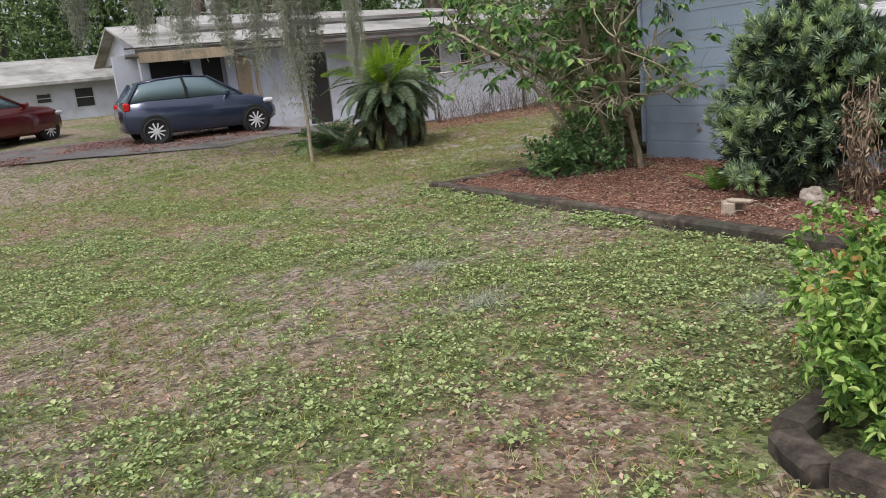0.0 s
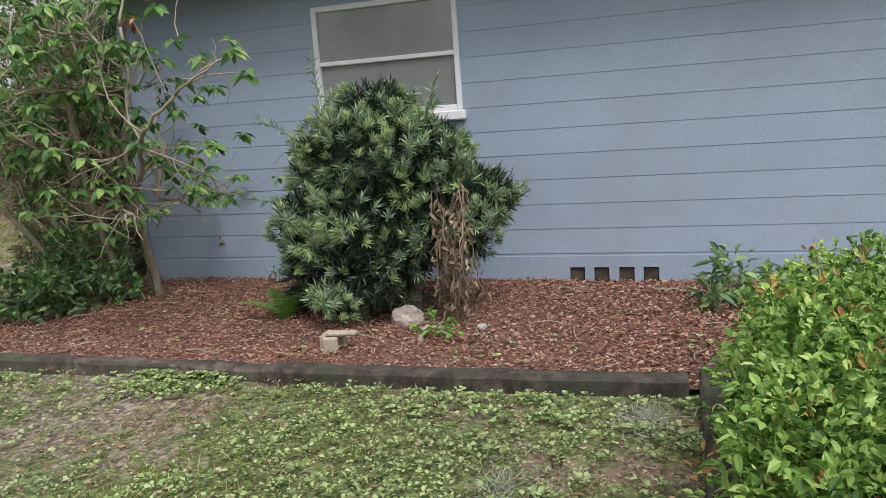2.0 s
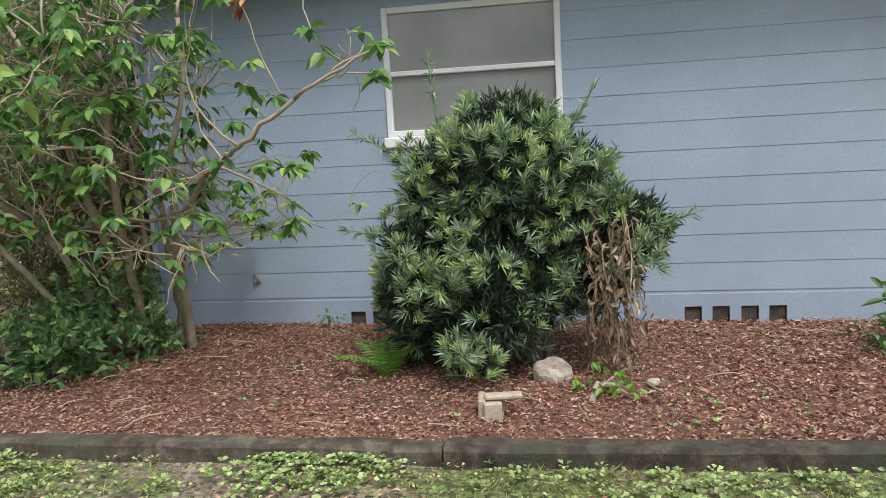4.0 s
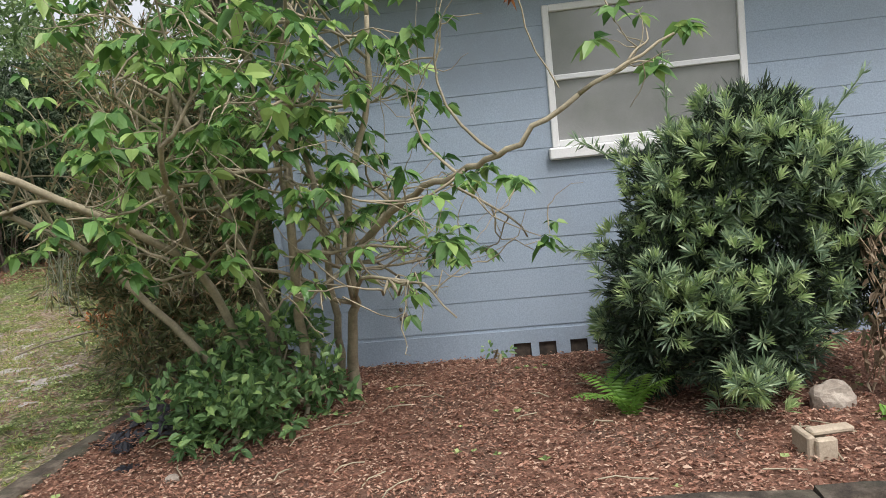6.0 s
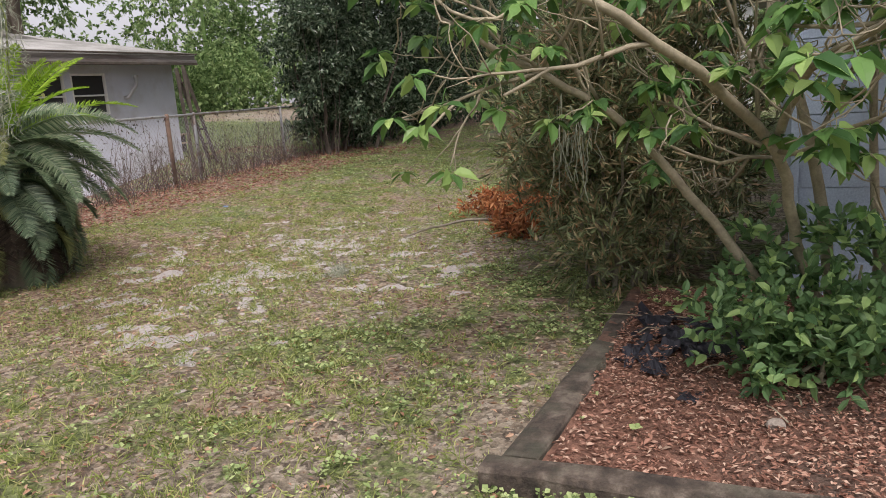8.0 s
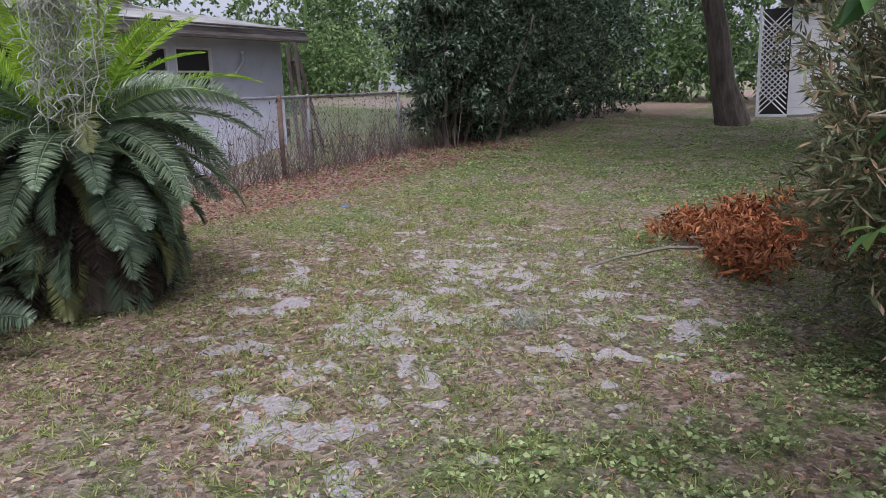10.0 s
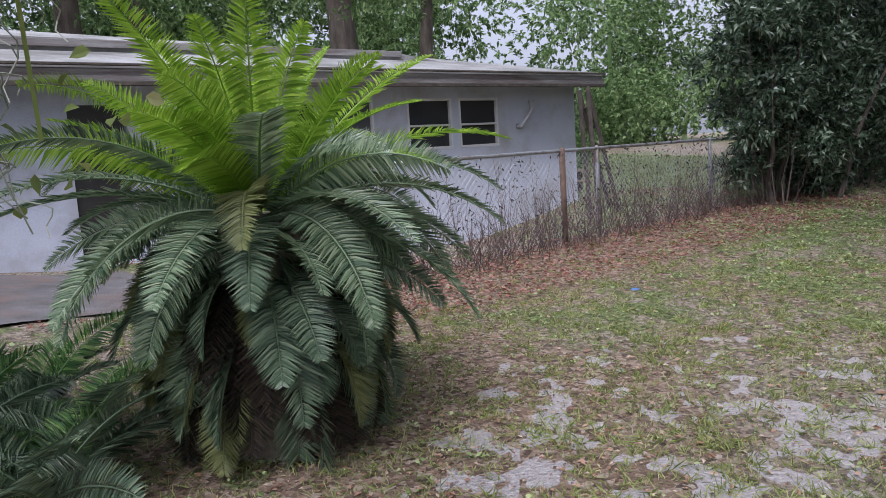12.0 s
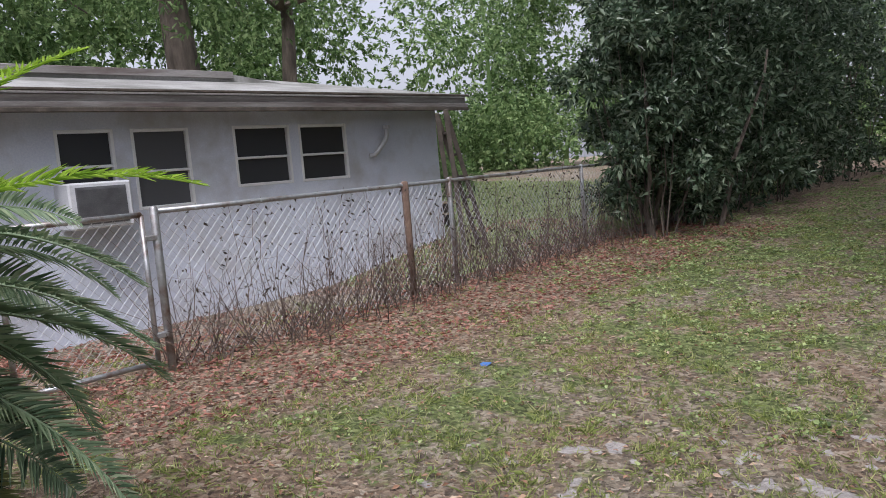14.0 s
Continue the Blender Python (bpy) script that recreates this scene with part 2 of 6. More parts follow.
M_WOODS_SHADE = leaf_mat("shade_toned_woods_leaf", [(0.0, (0.08, 0.14, 0.055)), (0.6, (0.17, 0.26, 0.11)), (1.0, (0.3, 0.39, 0.19))], 0.6, 0.45)
M_WEED = leaf_mat("lawn_weed_leaf", [(0.0, (0.08, 0.125, 0.04)), (0.5, (0.27, 0.36, 0.13)), (1.0, (0.49, 0.57, 0.26))], 0.55, 0.25)
M_GRASS = leaf_mat("yellow_green_grass", [(0.0, (0.12, 0.165, 0.04)), (0.6, (0.34, 0.405, 0.12)), (1.0, (0.54, 0.52, 0.25))], 0.6, 0.25)
M_REDLEAF = leaf_mat("rusty_fallen_leaf", [(0.0, (0.13, 0.05, 0.038)), (0.5, (0.33, 0.145, 0.105)), (1.0, (0.50, 0.29, 0.22))], 0.8, 0.1)
M_LITTER = leaf_mat("leaf_litter", [(0.0, (0.15, 0.075, 0.045)), (0.4, (0.36, 0.205, 0.13)), (0.75, (0.48, 0.31, 0.21)), (1.0, (0.6, 0.48, 0.37))], 0.8, 0.1)
M_BRUSH = leaf_mat("rusty_dead_frond", [(0.0, (0.10, 0.03, 0.012)), (0.6, (0.42, 0.15, 0.055)), (1.0, (0.5, 0.26, 0.12))], 0.8, 0.15)
M_DEADVINE = leaf_mat("tan_dead_vine", [(0.0, (0.14, 0.10, 0.065)), (0.6, (0.28, 0.21, 0.14)), (1.0, (0.4, 0.32, 0.23))], 0.85, 0.15)
M_FERN = leaf_mat("fern_green", [(0.0, (0.13, 0.27, 0.04)), (1.0, (0.22, 0.40, 0.08))], 0.45, 0.3)
M_DRYWEED = surface("dry_weed_stalk", [(0.3, (0.06, 0.042, 0.034)), (0.7, (0.16, 0.118, 0.095))], 12, 0.95, grain=80)
M_SKIRT = leaf_mat("dead_leaf_and_inner_shade", [(0.0, (0.016, 0.012, 0.009)), (1.0, (0.07, 0.052, 0.035))], 0.9, 0.1)
M_DRYLEAF = leaf_mat("dry_brown_leaf", [(0.0, (0.08, 0.04, 0.028)), (0.35, (0.24, 0.115, 0.078)), (0.7, (0.40, 0.22, 0.155)), (1.0, (0.56, 0.41, 0.31))], 0.75, 0.1)
M_PODO = leaf_mat("dark_needle_leaf", [(0.0, (0.09, 0.145, 0.095)), (0.6, (0.235, 0.335, 0.195)), (1.0, (0.40, 0.50, 0.30))], 0.34, 0.25)
M_BIGLEAF = leaf_mat("broad_green_leaf", [(0.0, (0.045, 0.12, 0.035)), (0.6, (0.15, 0.29, 0.08)), (1.0, (0.36, 0.50, 0.16))], 0.4, 0.35)
M_SAGO = leaf_mat("palm_green", [(0.0, (0.09, 0.15, 0.085)), (0.6, (0.25, 0.34, 0.20)), (1.0, (0.42, 0.48, 0.31))], 0.27, 0.25)
# Darker copy of the palm green; paints shade onto low fronds and pups.
M_SAGO_SHADE = leaf_mat("shade_toned_palm_green", [(0.0, (0.05, 0.085, 0.05)), (0.6, (0.15, 0.215, 0.13)), (1.0, (0.29, 0.35, 0.22))], 0.28, 0.2)
M_SAGO_OLD = leaf_mat("olive_palm_green", [(0.0, (0.16, 0.19, 0.07)), (1.0, (0.34, 0.36, 0.15))], 0.35, 0.25)
M_SAGO_NEW = leaf_mat("young_palm_green", [(0.0, (0.16, 0.30, 0.02)), (0.5, (0.31, 0.49, 0.04)), (1.0, (0.48, 0.65, 0.09))], 0.36, 0.42)
M_PODO_SHADE = leaf_mat("shade_dark_needle_leaf", [(0.0, (0.018, 0.03, 0.02)), (1.0, (0.05, 0.08, 0.045))], 0.5, 0.1)
M_TIP = leaf_mat("pale_new_needle", [(0.0, (0.23, 0.34, 0.145)), (0.6, (0.38, 0.50, 0.225)), (1.0, (0.50, 0.61, 0.31))], 0.45, 0.3)
M_HEDGE = leaf_mat("hedge_green", [(0.0, (0.05, 0.12, 0.025)), (0.4, (0.16, 0.30, 0.055)), (0.8, (0.31, 0.47, 0.11)), (1.0, (0.46, 0.58, 0.17))], 0.4, 0.3)
M_REDTIP = leaf_mat("orange_red_new_leaf", [(0.0, (0.30, 0.14, 0.06)), (0.5, (0.42, 0.25, 0.08)), (1.0, (0.45, 0.36, 0.10))], 0.42, 0.3)
M_YOUNG = leaf_mat("yellow_green_young_leaf", [(0.0, (0.28, 0.46, 0.10)), (1.0, (0.50, 0.66, 0.20))], 0.4, 0.35)
M_LIGUSTRUM = leaf_mat("dark_glossy_leaf", [(0.0, (0.02, 0.036, 0.02)), (0.6, (0.10, 0.155, 0.09)), (1.0, (0.32, 0.39, 0.27))], 0.27, 0.2)
M_OAKLEAF = leaf_mat("oak_leaf", [(0.0, (0.08, 0.14, 0.05)), (0.6, (0.16, 0.26, 0.09)), (1.0, (0.3, 0.4, 0.17))], 0.5, 0.45)

# ---- ground ----
BED = (4.72, 7.33, -0.5, 8.55)
WALL_X, CORNER_Y = 7.33, 7.5


def cover(x, y):
    """How sandy, how leafy (litter) and how green the ground is."""
    n1, n2, n3 = fbm(x, y, 0.9, 3.1, 4), fbm(x, y, 5.2, 9.7, 5), fbm(x, y, 0.45, 17.0, 3)
    near_sand = np.exp(-(((x - 8.2) / 2.4) ** 2 + ((y - 11.8) / 1.9) ** 2)) + 0.2 * np.exp(-(((x - 5.6) / 1.5) ** 2 + ((y - 10.4) / 0.8) ** 2))
    sand = smooth(near_sand + 1.3 * n2 + 0.3 * n1, 0.95, 1.12) * smooth(near_sand, 0.15, 0.4)
    leafy = np.clip(0.38 + 0.35 * n1 + 0.3 * n3 + 0.75 * smooth(y, 14.3, 15.8) * smooth(-y, -18.2, -17) * smooth(x, 7.5, 9) + 0.4 * np.exp(-(((x - 2.2) / 1.8) ** 2 + ((y - 2.0) / 1.2) ** 2)) + 0.5 * np.exp(-(((x - 6.7) / 1.7) ** 2 + ((y - 13.2) / 1.4) ** 2)), 0, 1)
    green = np.clip(0.64 + 0.5 * n3 - 0.42 * n1 + 0.5 * n2 - 0.18 * smooth(y, 8, 10) - 0.12 * smooth(y, 11, 13) * smooth(x, 7, 9) - 0.3 * near_sand - 0.8 * smooth(y, 14.6, 16.0) * smooth(x, 7.5, 9) * smooth(-y, -18.2, -17) - 0.3 * np.exp(-(((x - 2.2) / 1.8) ** 2 + ((y - 2.0) / 1.2) ** 2)) - 0.5 * np.exp(-(((x - 6.7) / 1.5) ** 2 + ((y - 13.2) / 1.3) ** 2)), 0.05, 1) * (1 - sand)
    return sand, leafy, green


def make_ground():
    xs = np.unique(np.concatenate([np.linspace(-400, -14, 12), np.arange(-14, -3, 0.5), np.arange(-3, 4.6, 0.11), np.arange(4.6, 11, 0.05), np.arange(11, 13, 0.11), np.arange(13, 36, 0.5), np.linspace(36, 400, 12)]))
    ys = np.unique(np.concatenate([np.linspace(-400, -12, 12), np.arange(-12, -0.5, 0.5), np.arange(-0.5, 8.8, 0.11), np.arange(8.8, 14.4, 0.05), np.arange(14.4, 18, 0.11), np.arange(18, 45, 0.5), np.linspace(45, 400, 12)]))
    gx, gy = np.meshgrid(xs, ys)
    fx, fy = gx.ravel(), gy.ravel()
    z = gz(fx, fy) + 0.018 * fbm(fx, fy, 0.8, 1.0) + 0.01 * fbm(fx, fy, 4.0, 2.0, 2)
    nx, ny = len(xs), len(ys)
    i = (np.arange(ny - 1)[:, None] * nx + np.arange(nx - 1)[None, :]).ravel()
    g = Geo().add(np.stack([fx, fy, z], 1), np.stack([i, i + 1, i + nx + 1, i + nx], 1))
    ob = thing("ground", g, M_GROUND, "patchy weedy lawn with leaf litter and bare sand", "lawn", kind="structure", smooth=True)
    sand, leafy, green = cover(fx, fy)
    at = ob.data.color_attributes.new("cover", "FLOAT_COLOR", "POINT")
    at.data.foreach_set("color", np.stack([sand, leafy, green, np.ones_like(sand)], 1).ravel())
    return ob


def ground_material():
    m, nt, b = material("lawn_soil", 0.95)
    src = coords(nt, True)
    at = nt.nodes.new("ShaderNodeAttribute")
    at.attribute_name = "cover"
    sep = nt.nodes.new("ShaderNodeSeparateColor")
    nt.links.new(at.outputs["Color"], sep.inputs["Color"])
    fine, mid = noise_tex(nt, src, 38, 8, 0.78), noise_tex(nt, src, 16, 6, 0.7)
    soil = ramp(nt, fine, [(0.36, (0.05, 0.039, 0.027)), (0.5, (0.23, 0.188, 0.135)), (0.64, (0.48, 0.41, 0.32))])
    litter = ramp(nt, fine, [(0.36, (0.045, 0.028, 0.018)), (0.5, (0.20, 0.135, 0.088)), (0.64, (0.42, 0.31, 0.21))])
    grass = ramp(nt, fine, [(0.36, (0.022, 0.025, 0.008)), (0.5, (0.11, 0.125, 0.04)), (0.64, (0.30, 0.33, 0.125))])
    sandc = ramp(nt, fine, [(0.3, (0.34, 0.30, 0.28)), (0.5, (0.50, 0.46, 0.44)), (0.7, (0.64, 0.60, 0.58))])

    def edged(fac, weight, by, lo, hi):
        m1, a = nt.nodes.new("ShaderNodeMath"), nt.nodes.new("ShaderNodeMath")
        m1.operation, a.operation = "MULTIPLY", "MULTIPLY_ADD"
        nt.links.new(fac, m1.inputs[0])
        m1.inputs[1].default_value = weight
        nt.links.new(mid, a.inputs[0])
        a.inputs[1].default_value = by
        nt.links.new(m1.outputs[0], a.inputs[2])
        return ramp(nt, a.outputs[0], [(lo, (0, 0, 0)), (hi, (1, 1, 1))])

    cells = node(nt, "ShaderNodeTexVoronoi", Scale=34.0, Randomness=1.0)
    warp = nt.nodes.new("ShaderNodeMix")
    warp.data_type, warp.blend_type = "RGBA", "LINEAR_LIGHT"
    warp.inputs[0].default_value = 0.03
    nz = node(nt, "ShaderNodeTexNoise", Scale=25.0, Detail=3.0)
    nt.links.new(src, nz.inputs["Vector"])
    nt.links.new(src, warp.inputs[6])
    nt.links.new(nz.outputs["Color"], warp.inputs[7])
    nt.links.new(warp.outputs[2], cells.inputs["Vector"])
    pick = nt.nodes.new("ShaderNodeSeparateColor")
    nt.links.new(cells.outputs["Color"], pick.inputs["Color"])
    soil = mix(nt, 0.6, soil, ramp(nt, pick.outputs["Red"], [(0.0, (0.04, 0.03, 0.022)), (0.45, (0.26, 0.212, 0.155)), (0.8, (0.46, 0.385, 0.29)), (1.0, (0.60, 0.53, 0.43))]))
    litter = mix(nt, 0.7, litter, ramp(nt, pick.outputs["Red"], [(0.0, (0.05, 0.03, 0.022)), (0.4, (0.25, 0.17, 0.115)), (0.75, (0.42, 0.31, 0.215)), (1.0, (0.58, 0.49, 0.385))]))
    grass = mix(nt, 0.65, grass, ramp(nt, pick.outputs["Green"], [(0.0, (0.03, 0.04, 0.012)), (0.4, (0.13, 0.165, 0.05)), (0.75, (0.25, 0.31, 0.105)), (1.0, (0.40, 0.43, 0.19))]))
    col = mix(nt, edged(sep.outputs["Green"], 0.6, 0.9, 0.62, 0.8), soil, litter)
    col = mix(nt, edged(sep.outputs["Blue"], 0.6, 0.9, 0.66, 0.84), col, grass)
    col = mix(nt, edged(sep.outputs["Red"], 0.6, 0.5, 0.5, 0.58), col, sandc)
    nt.links.new(col, b.inputs["Base Color"])
    bump(nt, b, mix(nt, 0.5, fine, cells.outputs["Distance"]), 1.0, 0.04)
    return m


M_GROUND = ground_material()
make_ground()

M_MULCH = surface("bark_mulch", [(0.3, (0.12, 0.058, 0.038)), (0.7, (0.30, 0.155, 0.105))], 14, 0.95, grain=70, bump_by=1.0, dist=0.02, grime=(0.12, 0.08, 0.06), grime_scale=1.3)


def bed_z(x, y):
    return gz(x, y) + 0.045 + 0.04 * smooth(x, 4.8, 7.0)


def make_bed():
    x0, x1, y0, y1 = BED
    xs, ys = np.linspace(x0 + 0.06, x1, 40), np.linspace(0.72, y1 - 0.06, 110)
    gx, gy = np.meshgrid(xs, ys)
    fx, fy = gx.ravel(), gy.ravel()
    z = bed_z(fx, fy) + 0.02 * fbm(fx, fy, 1.6, 5.0) + 0.012 * fbm(fx, fy, 7.0, 6.0)
    nx, ny = len(xs), len(ys)
    i = (np.arange(ny - 1)[:, None] * nx + np.arange(nx - 1)[None, :]).ravel()
    thing("mulch_bed", Geo().add(np.stack([fx, fy, z], 1), np.stack([i, i + 1, i + nx + 1, i + nx], 1)), M_MULCH,
          "reddish brown mulch and leaf bed beside the blue wall", "flower bed", kind="structure", smooth=True)


make_bed()


def timber(name, a, b, w, h, label):
    """One worn landscape timber lying from a to b (middle of its top)."""
    a, b = Vector(a), Vector(b)
    d = (b - a)
    n = max(3, int(d.length / 0.18))
    t = np.linspace(0, 1, n)
    side = Vector((-d.y, d.x, 0)).normalized()
    prof = [(-w / 2, -h), (-w / 2, -0.02), (-w / 2 + 0.018, 0), (w / 2 - 0.018, 0), (w / 2, -0.02), (w / 2, -h)]
    vs, k = [], len(prof)
    for u in t:
        c = a + d * float(u)
        for px, pz in prof:
            j = rng.normal() * 0.004
            vs.append(c + side * (px + j) + Vector((0, 0, pz + j)))
    fs = [(i * k + j, i * k + j + 1, (i + 1) * k + j + 1, (i + 1) * k + j) for i in range(n - 1) for j in range(k - 1)]
    fs += [tuple(range(k)), tuple((n - 1) * k + j for j in range(k))[::-1]]
    return thing(name, Geo().add([tuple(v) for v in vs], fs), M_TIMBER, label, "timber edging", "timbers round the bed")


TL = "weathered grey landscape timber edging the mulch bed"
for ya, yb in ((8.62, 6.5), (6.49, 4.55), (4.54, 2.05)):
    timber("landscape_timber", (4.72, ya, 0.135), (4.74 + (0.08 if yb < 3 else 0), yb, 0.125), 0.14, 0.16, TL)
timber("landscape_timber", (4.8, 8.5, 0.128), (6.95, 8.42, 0.135), 0.15, 0.16, "weathered mossy landscape timber closing the end of the bed")


# ---- blue house ----
def boards_wall(parent, p0, p1, z0, z1, out, holes=(), course=0.22, thick=0.005):
    """Lapped siding boards from p0 to p1, each board a piece of its own; holes are (u0, u1, z0, z1) along the wall."""
    p0, p1, out = Vector(p0), Vector(p1), Vector(out)
    d = (p1 - p0)
    length = d.length
    d.normalize()
    z = z0
    while z < z1 - 0.02:
        top = min(z + course, z1)
        spans = [(0.0, length)]
        for u0, u1, h0, h1 in holes:
            if h0 < top - 0.03 and h1 > z + 0.03:
                spans = [s for a, b in spans for s in ((a, min(b, u0)), (max(a, u1), b)) if s[1] - s[0] > 0.02]
        for a, b in spans:
            q = lambda u, o, zz: tuple(p0 + d * u + out * o + Vector((0, 0, zz)))
            lo, hi = thick, thick * 0.35
            vs = [q(a, 0, z), q(a, lo, z + 0.002), q(a, lo, z + 0.006), q(a, hi, top - 0.003), q(a, 0, top - 0.003)]
            vs += [q(b, 0, z), q(b, lo, z + 0.002), q(b, lo, z + 0.006), q(b, hi, top - 0.003), q(b, 0, top - 0.003)]
            fs = [(i, (i + 1) % 5, (i + 1) % 5 + 5, i + 5) for i in range(5)] + [(4, 3, 2, 1, 0), (5, 6, 7, 8, 9)]
            part("siding_board", Geo().add(vs, fs), M_SIDING, parent)
        z = top


def sash_window(parent, c, w, h, axis, out, frame_mat, glass, rail=0.5, bar=0.045, sill=True, depth=0.05):
    """A single-hung window: frame, two panes, meeting rail and sill. c: middle of the opening on the wall's face."""
    ax, out, c = Vector(axis), Vector(out), Vector(c)
    rot = Matrix((ax, out, Vector((0, 0, 1)))).transposed()

    def bar_geo(u, v, su, sv, o, dep, bev=0.006):
        p = c + ax * u + Vector((0, 0, v)) + out * o
        return Geo().box(p, (su, dep, sv), bev, rot)

    win = root("window", c, "")
    fr = Geo()
    for u in (-w / 2 + bar / 2, w / 2 - bar / 2):
        fr.box(c + ax * u + out * 0.0, (bar, depth, h), 0.006, rot)
    fr.box(c + Vector((0, 0, h / 2 - bar / 2)), (w - 2 * bar, depth, bar), 0.006, rot)
    fr.box(c - Vector((0, 0, h / 2 - bar / 2)), (w - 2 * bar, depth, bar), 0.006, rot)
    win.parent = parent
    off, p = Vector((0, 0, 0)), parent
    while p:
        off += p.location
        p = p.parent
    win.location = c - off
    part("window_frame", fr, frame_mat, win)
    zr = -h / 2 + h * rail
    part("meeting_rail", bar_geo(0, zr, w - 2 * bar, bar * 0.8, 0.002, depth * 0.9), frame_mat, win)
    part("window_pane", bar_geo(0, (zr + bar * 0.4 + h / 2 - bar) / 2, w - 2 * bar, h / 2 - bar - zr - bar * 0.4, -0.008, 0.006, 0), glass, win)
    part("window_pane", bar_geo(0, (zr - bar * 0.4 - h / 2 + bar) / 2, w - 2 * bar, zr - bar * 0.4 + h / 2 - bar, -0.018, 0.006, 0), glass, win)
    if sill:
        part("window_sill", bar_geo(0, -h / 2 - 0.045, w + 0.06, 0.09, depth * 0.35, depth + 0.03, 0.012), frame_mat, win)
    return win


# Pale grey base paints in some of the sky that the panes reflect.
M_SKY_PANE = surface("sky_pale_glass", [(0.3, (0.23, 0.235, 0.23)), (0.7, (0.27, 0.275, 0.27))], 6, 0.07, grain=300, bump_by=0.02)
M_SKY_PANE.node_tree.nodes["Principled BSDF"].inputs["IOR"].default_value = 1.9
M_BLOCK = surface("core_shade_masonry", [(0.3, (0.03, 0.025, 0.02)), (0.7, (0.10, 0.075, 0.06))], 12, 0.95, grain=60, bump_by=0.6)


def blue_house():
    h = root("blue_house", (WALL_X, 3, 0), "low house with pale blue-grey lapped siding", "house", kind="structure")
    core = Geo()
    # west wall core with the window's opening
    wy0, wy1, wz0, wz1 = 3.96, 5.37, 1.66, 2.68
    for a, b, lo, hi in ((-6.0, wy0, 0.3, 2.99), (wy1, CORNER_Y, 0.3, 2.99), (wy0, wy1, 0.3, wz0), (wy0, wy1, wz1, 2.99)):
        core.box((WALL_X + 0.1, (a + b) / 2, (lo + hi) / 2), (0.16, b - a, hi - lo))
    core.box((WALL_X + 8, CORNER_Y - 0.1, 1.5), (15.6, 0.16, 2.5))
    core.box((WALL_X + 8, -6, 1.5), (15.6, 0.16, 2.5))
    core.box((WALL_X + 15.7, 0.7, 1.5), (0.16, 13.3, 2.5))
    part("wall_core", core, M_SIDING, h)
    boards_wall(h, (WALL_X + 0.02, -6.0, 0), (WALL_X + 0.02, CORNER_Y, 0), 0.345, 2.98, (-1, 0, 0), [(wy0 + 6.0, wy1 + 6.0, wz0, wz1)])
    boards_wall(h, (WALL_X + 0.02, CORNER_Y - 0.02, 0), (WALL_X + 15, CORNER_Y - 0.02, 0), 0.345, 2.98, (0, 1, 0))
    # footing course with open block cores
    holes = [3.0, 2.79, 2.575, 2.37, 5.725, 5.535, 5.3, 5.1]
    edges = sorted([-6.0, CORNER_Y] + [y - 0.065 for y in holes] + [y + 0.065 for y in holes])
    foot = Geo()
    for a, b in zip(edges[::2], edges[1::2]):
        foot.box((WALL_X + 0.1, (a + b) / 2, 0.16), (0.18, b - a, 0.32))
    for y in holes:
        foot.box((WALL_X + 0.1, y, 0.27), (0.18, 0.13, 0.10))
    foot.box((WALL_X + 8, CORNER_Y - 0.1, 0.16), (15.6, 0.17, 0.32))
    part("footing", foot, M_SIDING, h)
    # Dark plugs hold the shade of the open cores in their colour.
    for y in holes:
        part("block_vent", Geo().box((WALL_X + 0.06, y, 0.13), (0.06, 0.13, 0.18), 0.008), M_BLOCK, h, "recessed block core vent with the hole's shade in its colour")
    sash_window(h, (WALL_X + 0.02, (wy0 + wy1) / 2, (wz0 + wz1) / 2), wy1 - wy0, wz1 - wz0, (0, -1, 0), (-1, 0, 0), M_WHITE, M_SKY_PANE, rail=0.49, bar=0.05)
    roof = Geo()
    roof.add([(WALL_X - 0.5, -6.6, 2.98), (WALL_X - 0.5, CORNER_Y + 0.5, 2.98), (WALL_X + 7.8, CORNER_Y + 0.5, 4.2), (WALL_X + 7.8, -6.6, 4.2), (WALL_X + 16.2, CORNER_Y + 0.5, 2.98), (WALL_X + 16.2, -6.6, 2.98),
              (WALL_X - 0.5, -6.6, 3.12), (WALL_X - 0.5, CORNER_Y + 0.5, 3.12), (WALL_X + 7.8, CORNER_Y + 0.5, 4.36), (WALL_X + 7.8, -6.6, 4.36), (WALL_X + 16.2, CORNER_Y + 0.5, 3.12), (WALL_X + 16.2, -6.6, 3.12)],
             [(0, 1, 2, 3), (3, 2, 4, 5), (6, 9, 8, 7), (9, 11, 10, 8), (0, 6, 7, 1), (5, 4, 10, 11), (1, 7, 8, 2), (2, 8, 10, 4), (0, 3, 9, 6), (3, 5, 11, 9)])
    part("roof", roof, M_ROOF, h)
    part("gable_wall", Geo().add([(WALL_X, CORNER_Y - 0.12, 2.98), (WALL_X + 15.6, CORNER_Y - 0.12, 2.98), (WALL_X + 7.8, CORNER_Y - 0.12, 4.2), (WALL_X, CORNER_Y - 0.2, 2.98), (WALL_X + 15.6, CORNER_Y - 0.2, 2.98), (WALL_X + 7.8, CORNER_Y - 0.2, 4.2)],
                                 [(0, 1, 2), (5, 4, 3), (0, 3, 4, 1), (1, 4, 5, 2), (2, 5, 3, 0)]), M_SIDING, h)
    part("corner_trim", Geo().box((WALL_X - 0.012, CORNER_Y + 0.008, 1.53), (0.045, 0.05, 2.42), 0.006), M_SIDING, h)


M_SCREEN = surface("dark_screen", [(0.3, (0.02, 0.018, 0.018)), (0.7, (0.035, 0.032, 0.03))], 3, 0.6, grain=400, bump_by=0.1)
blue_house()


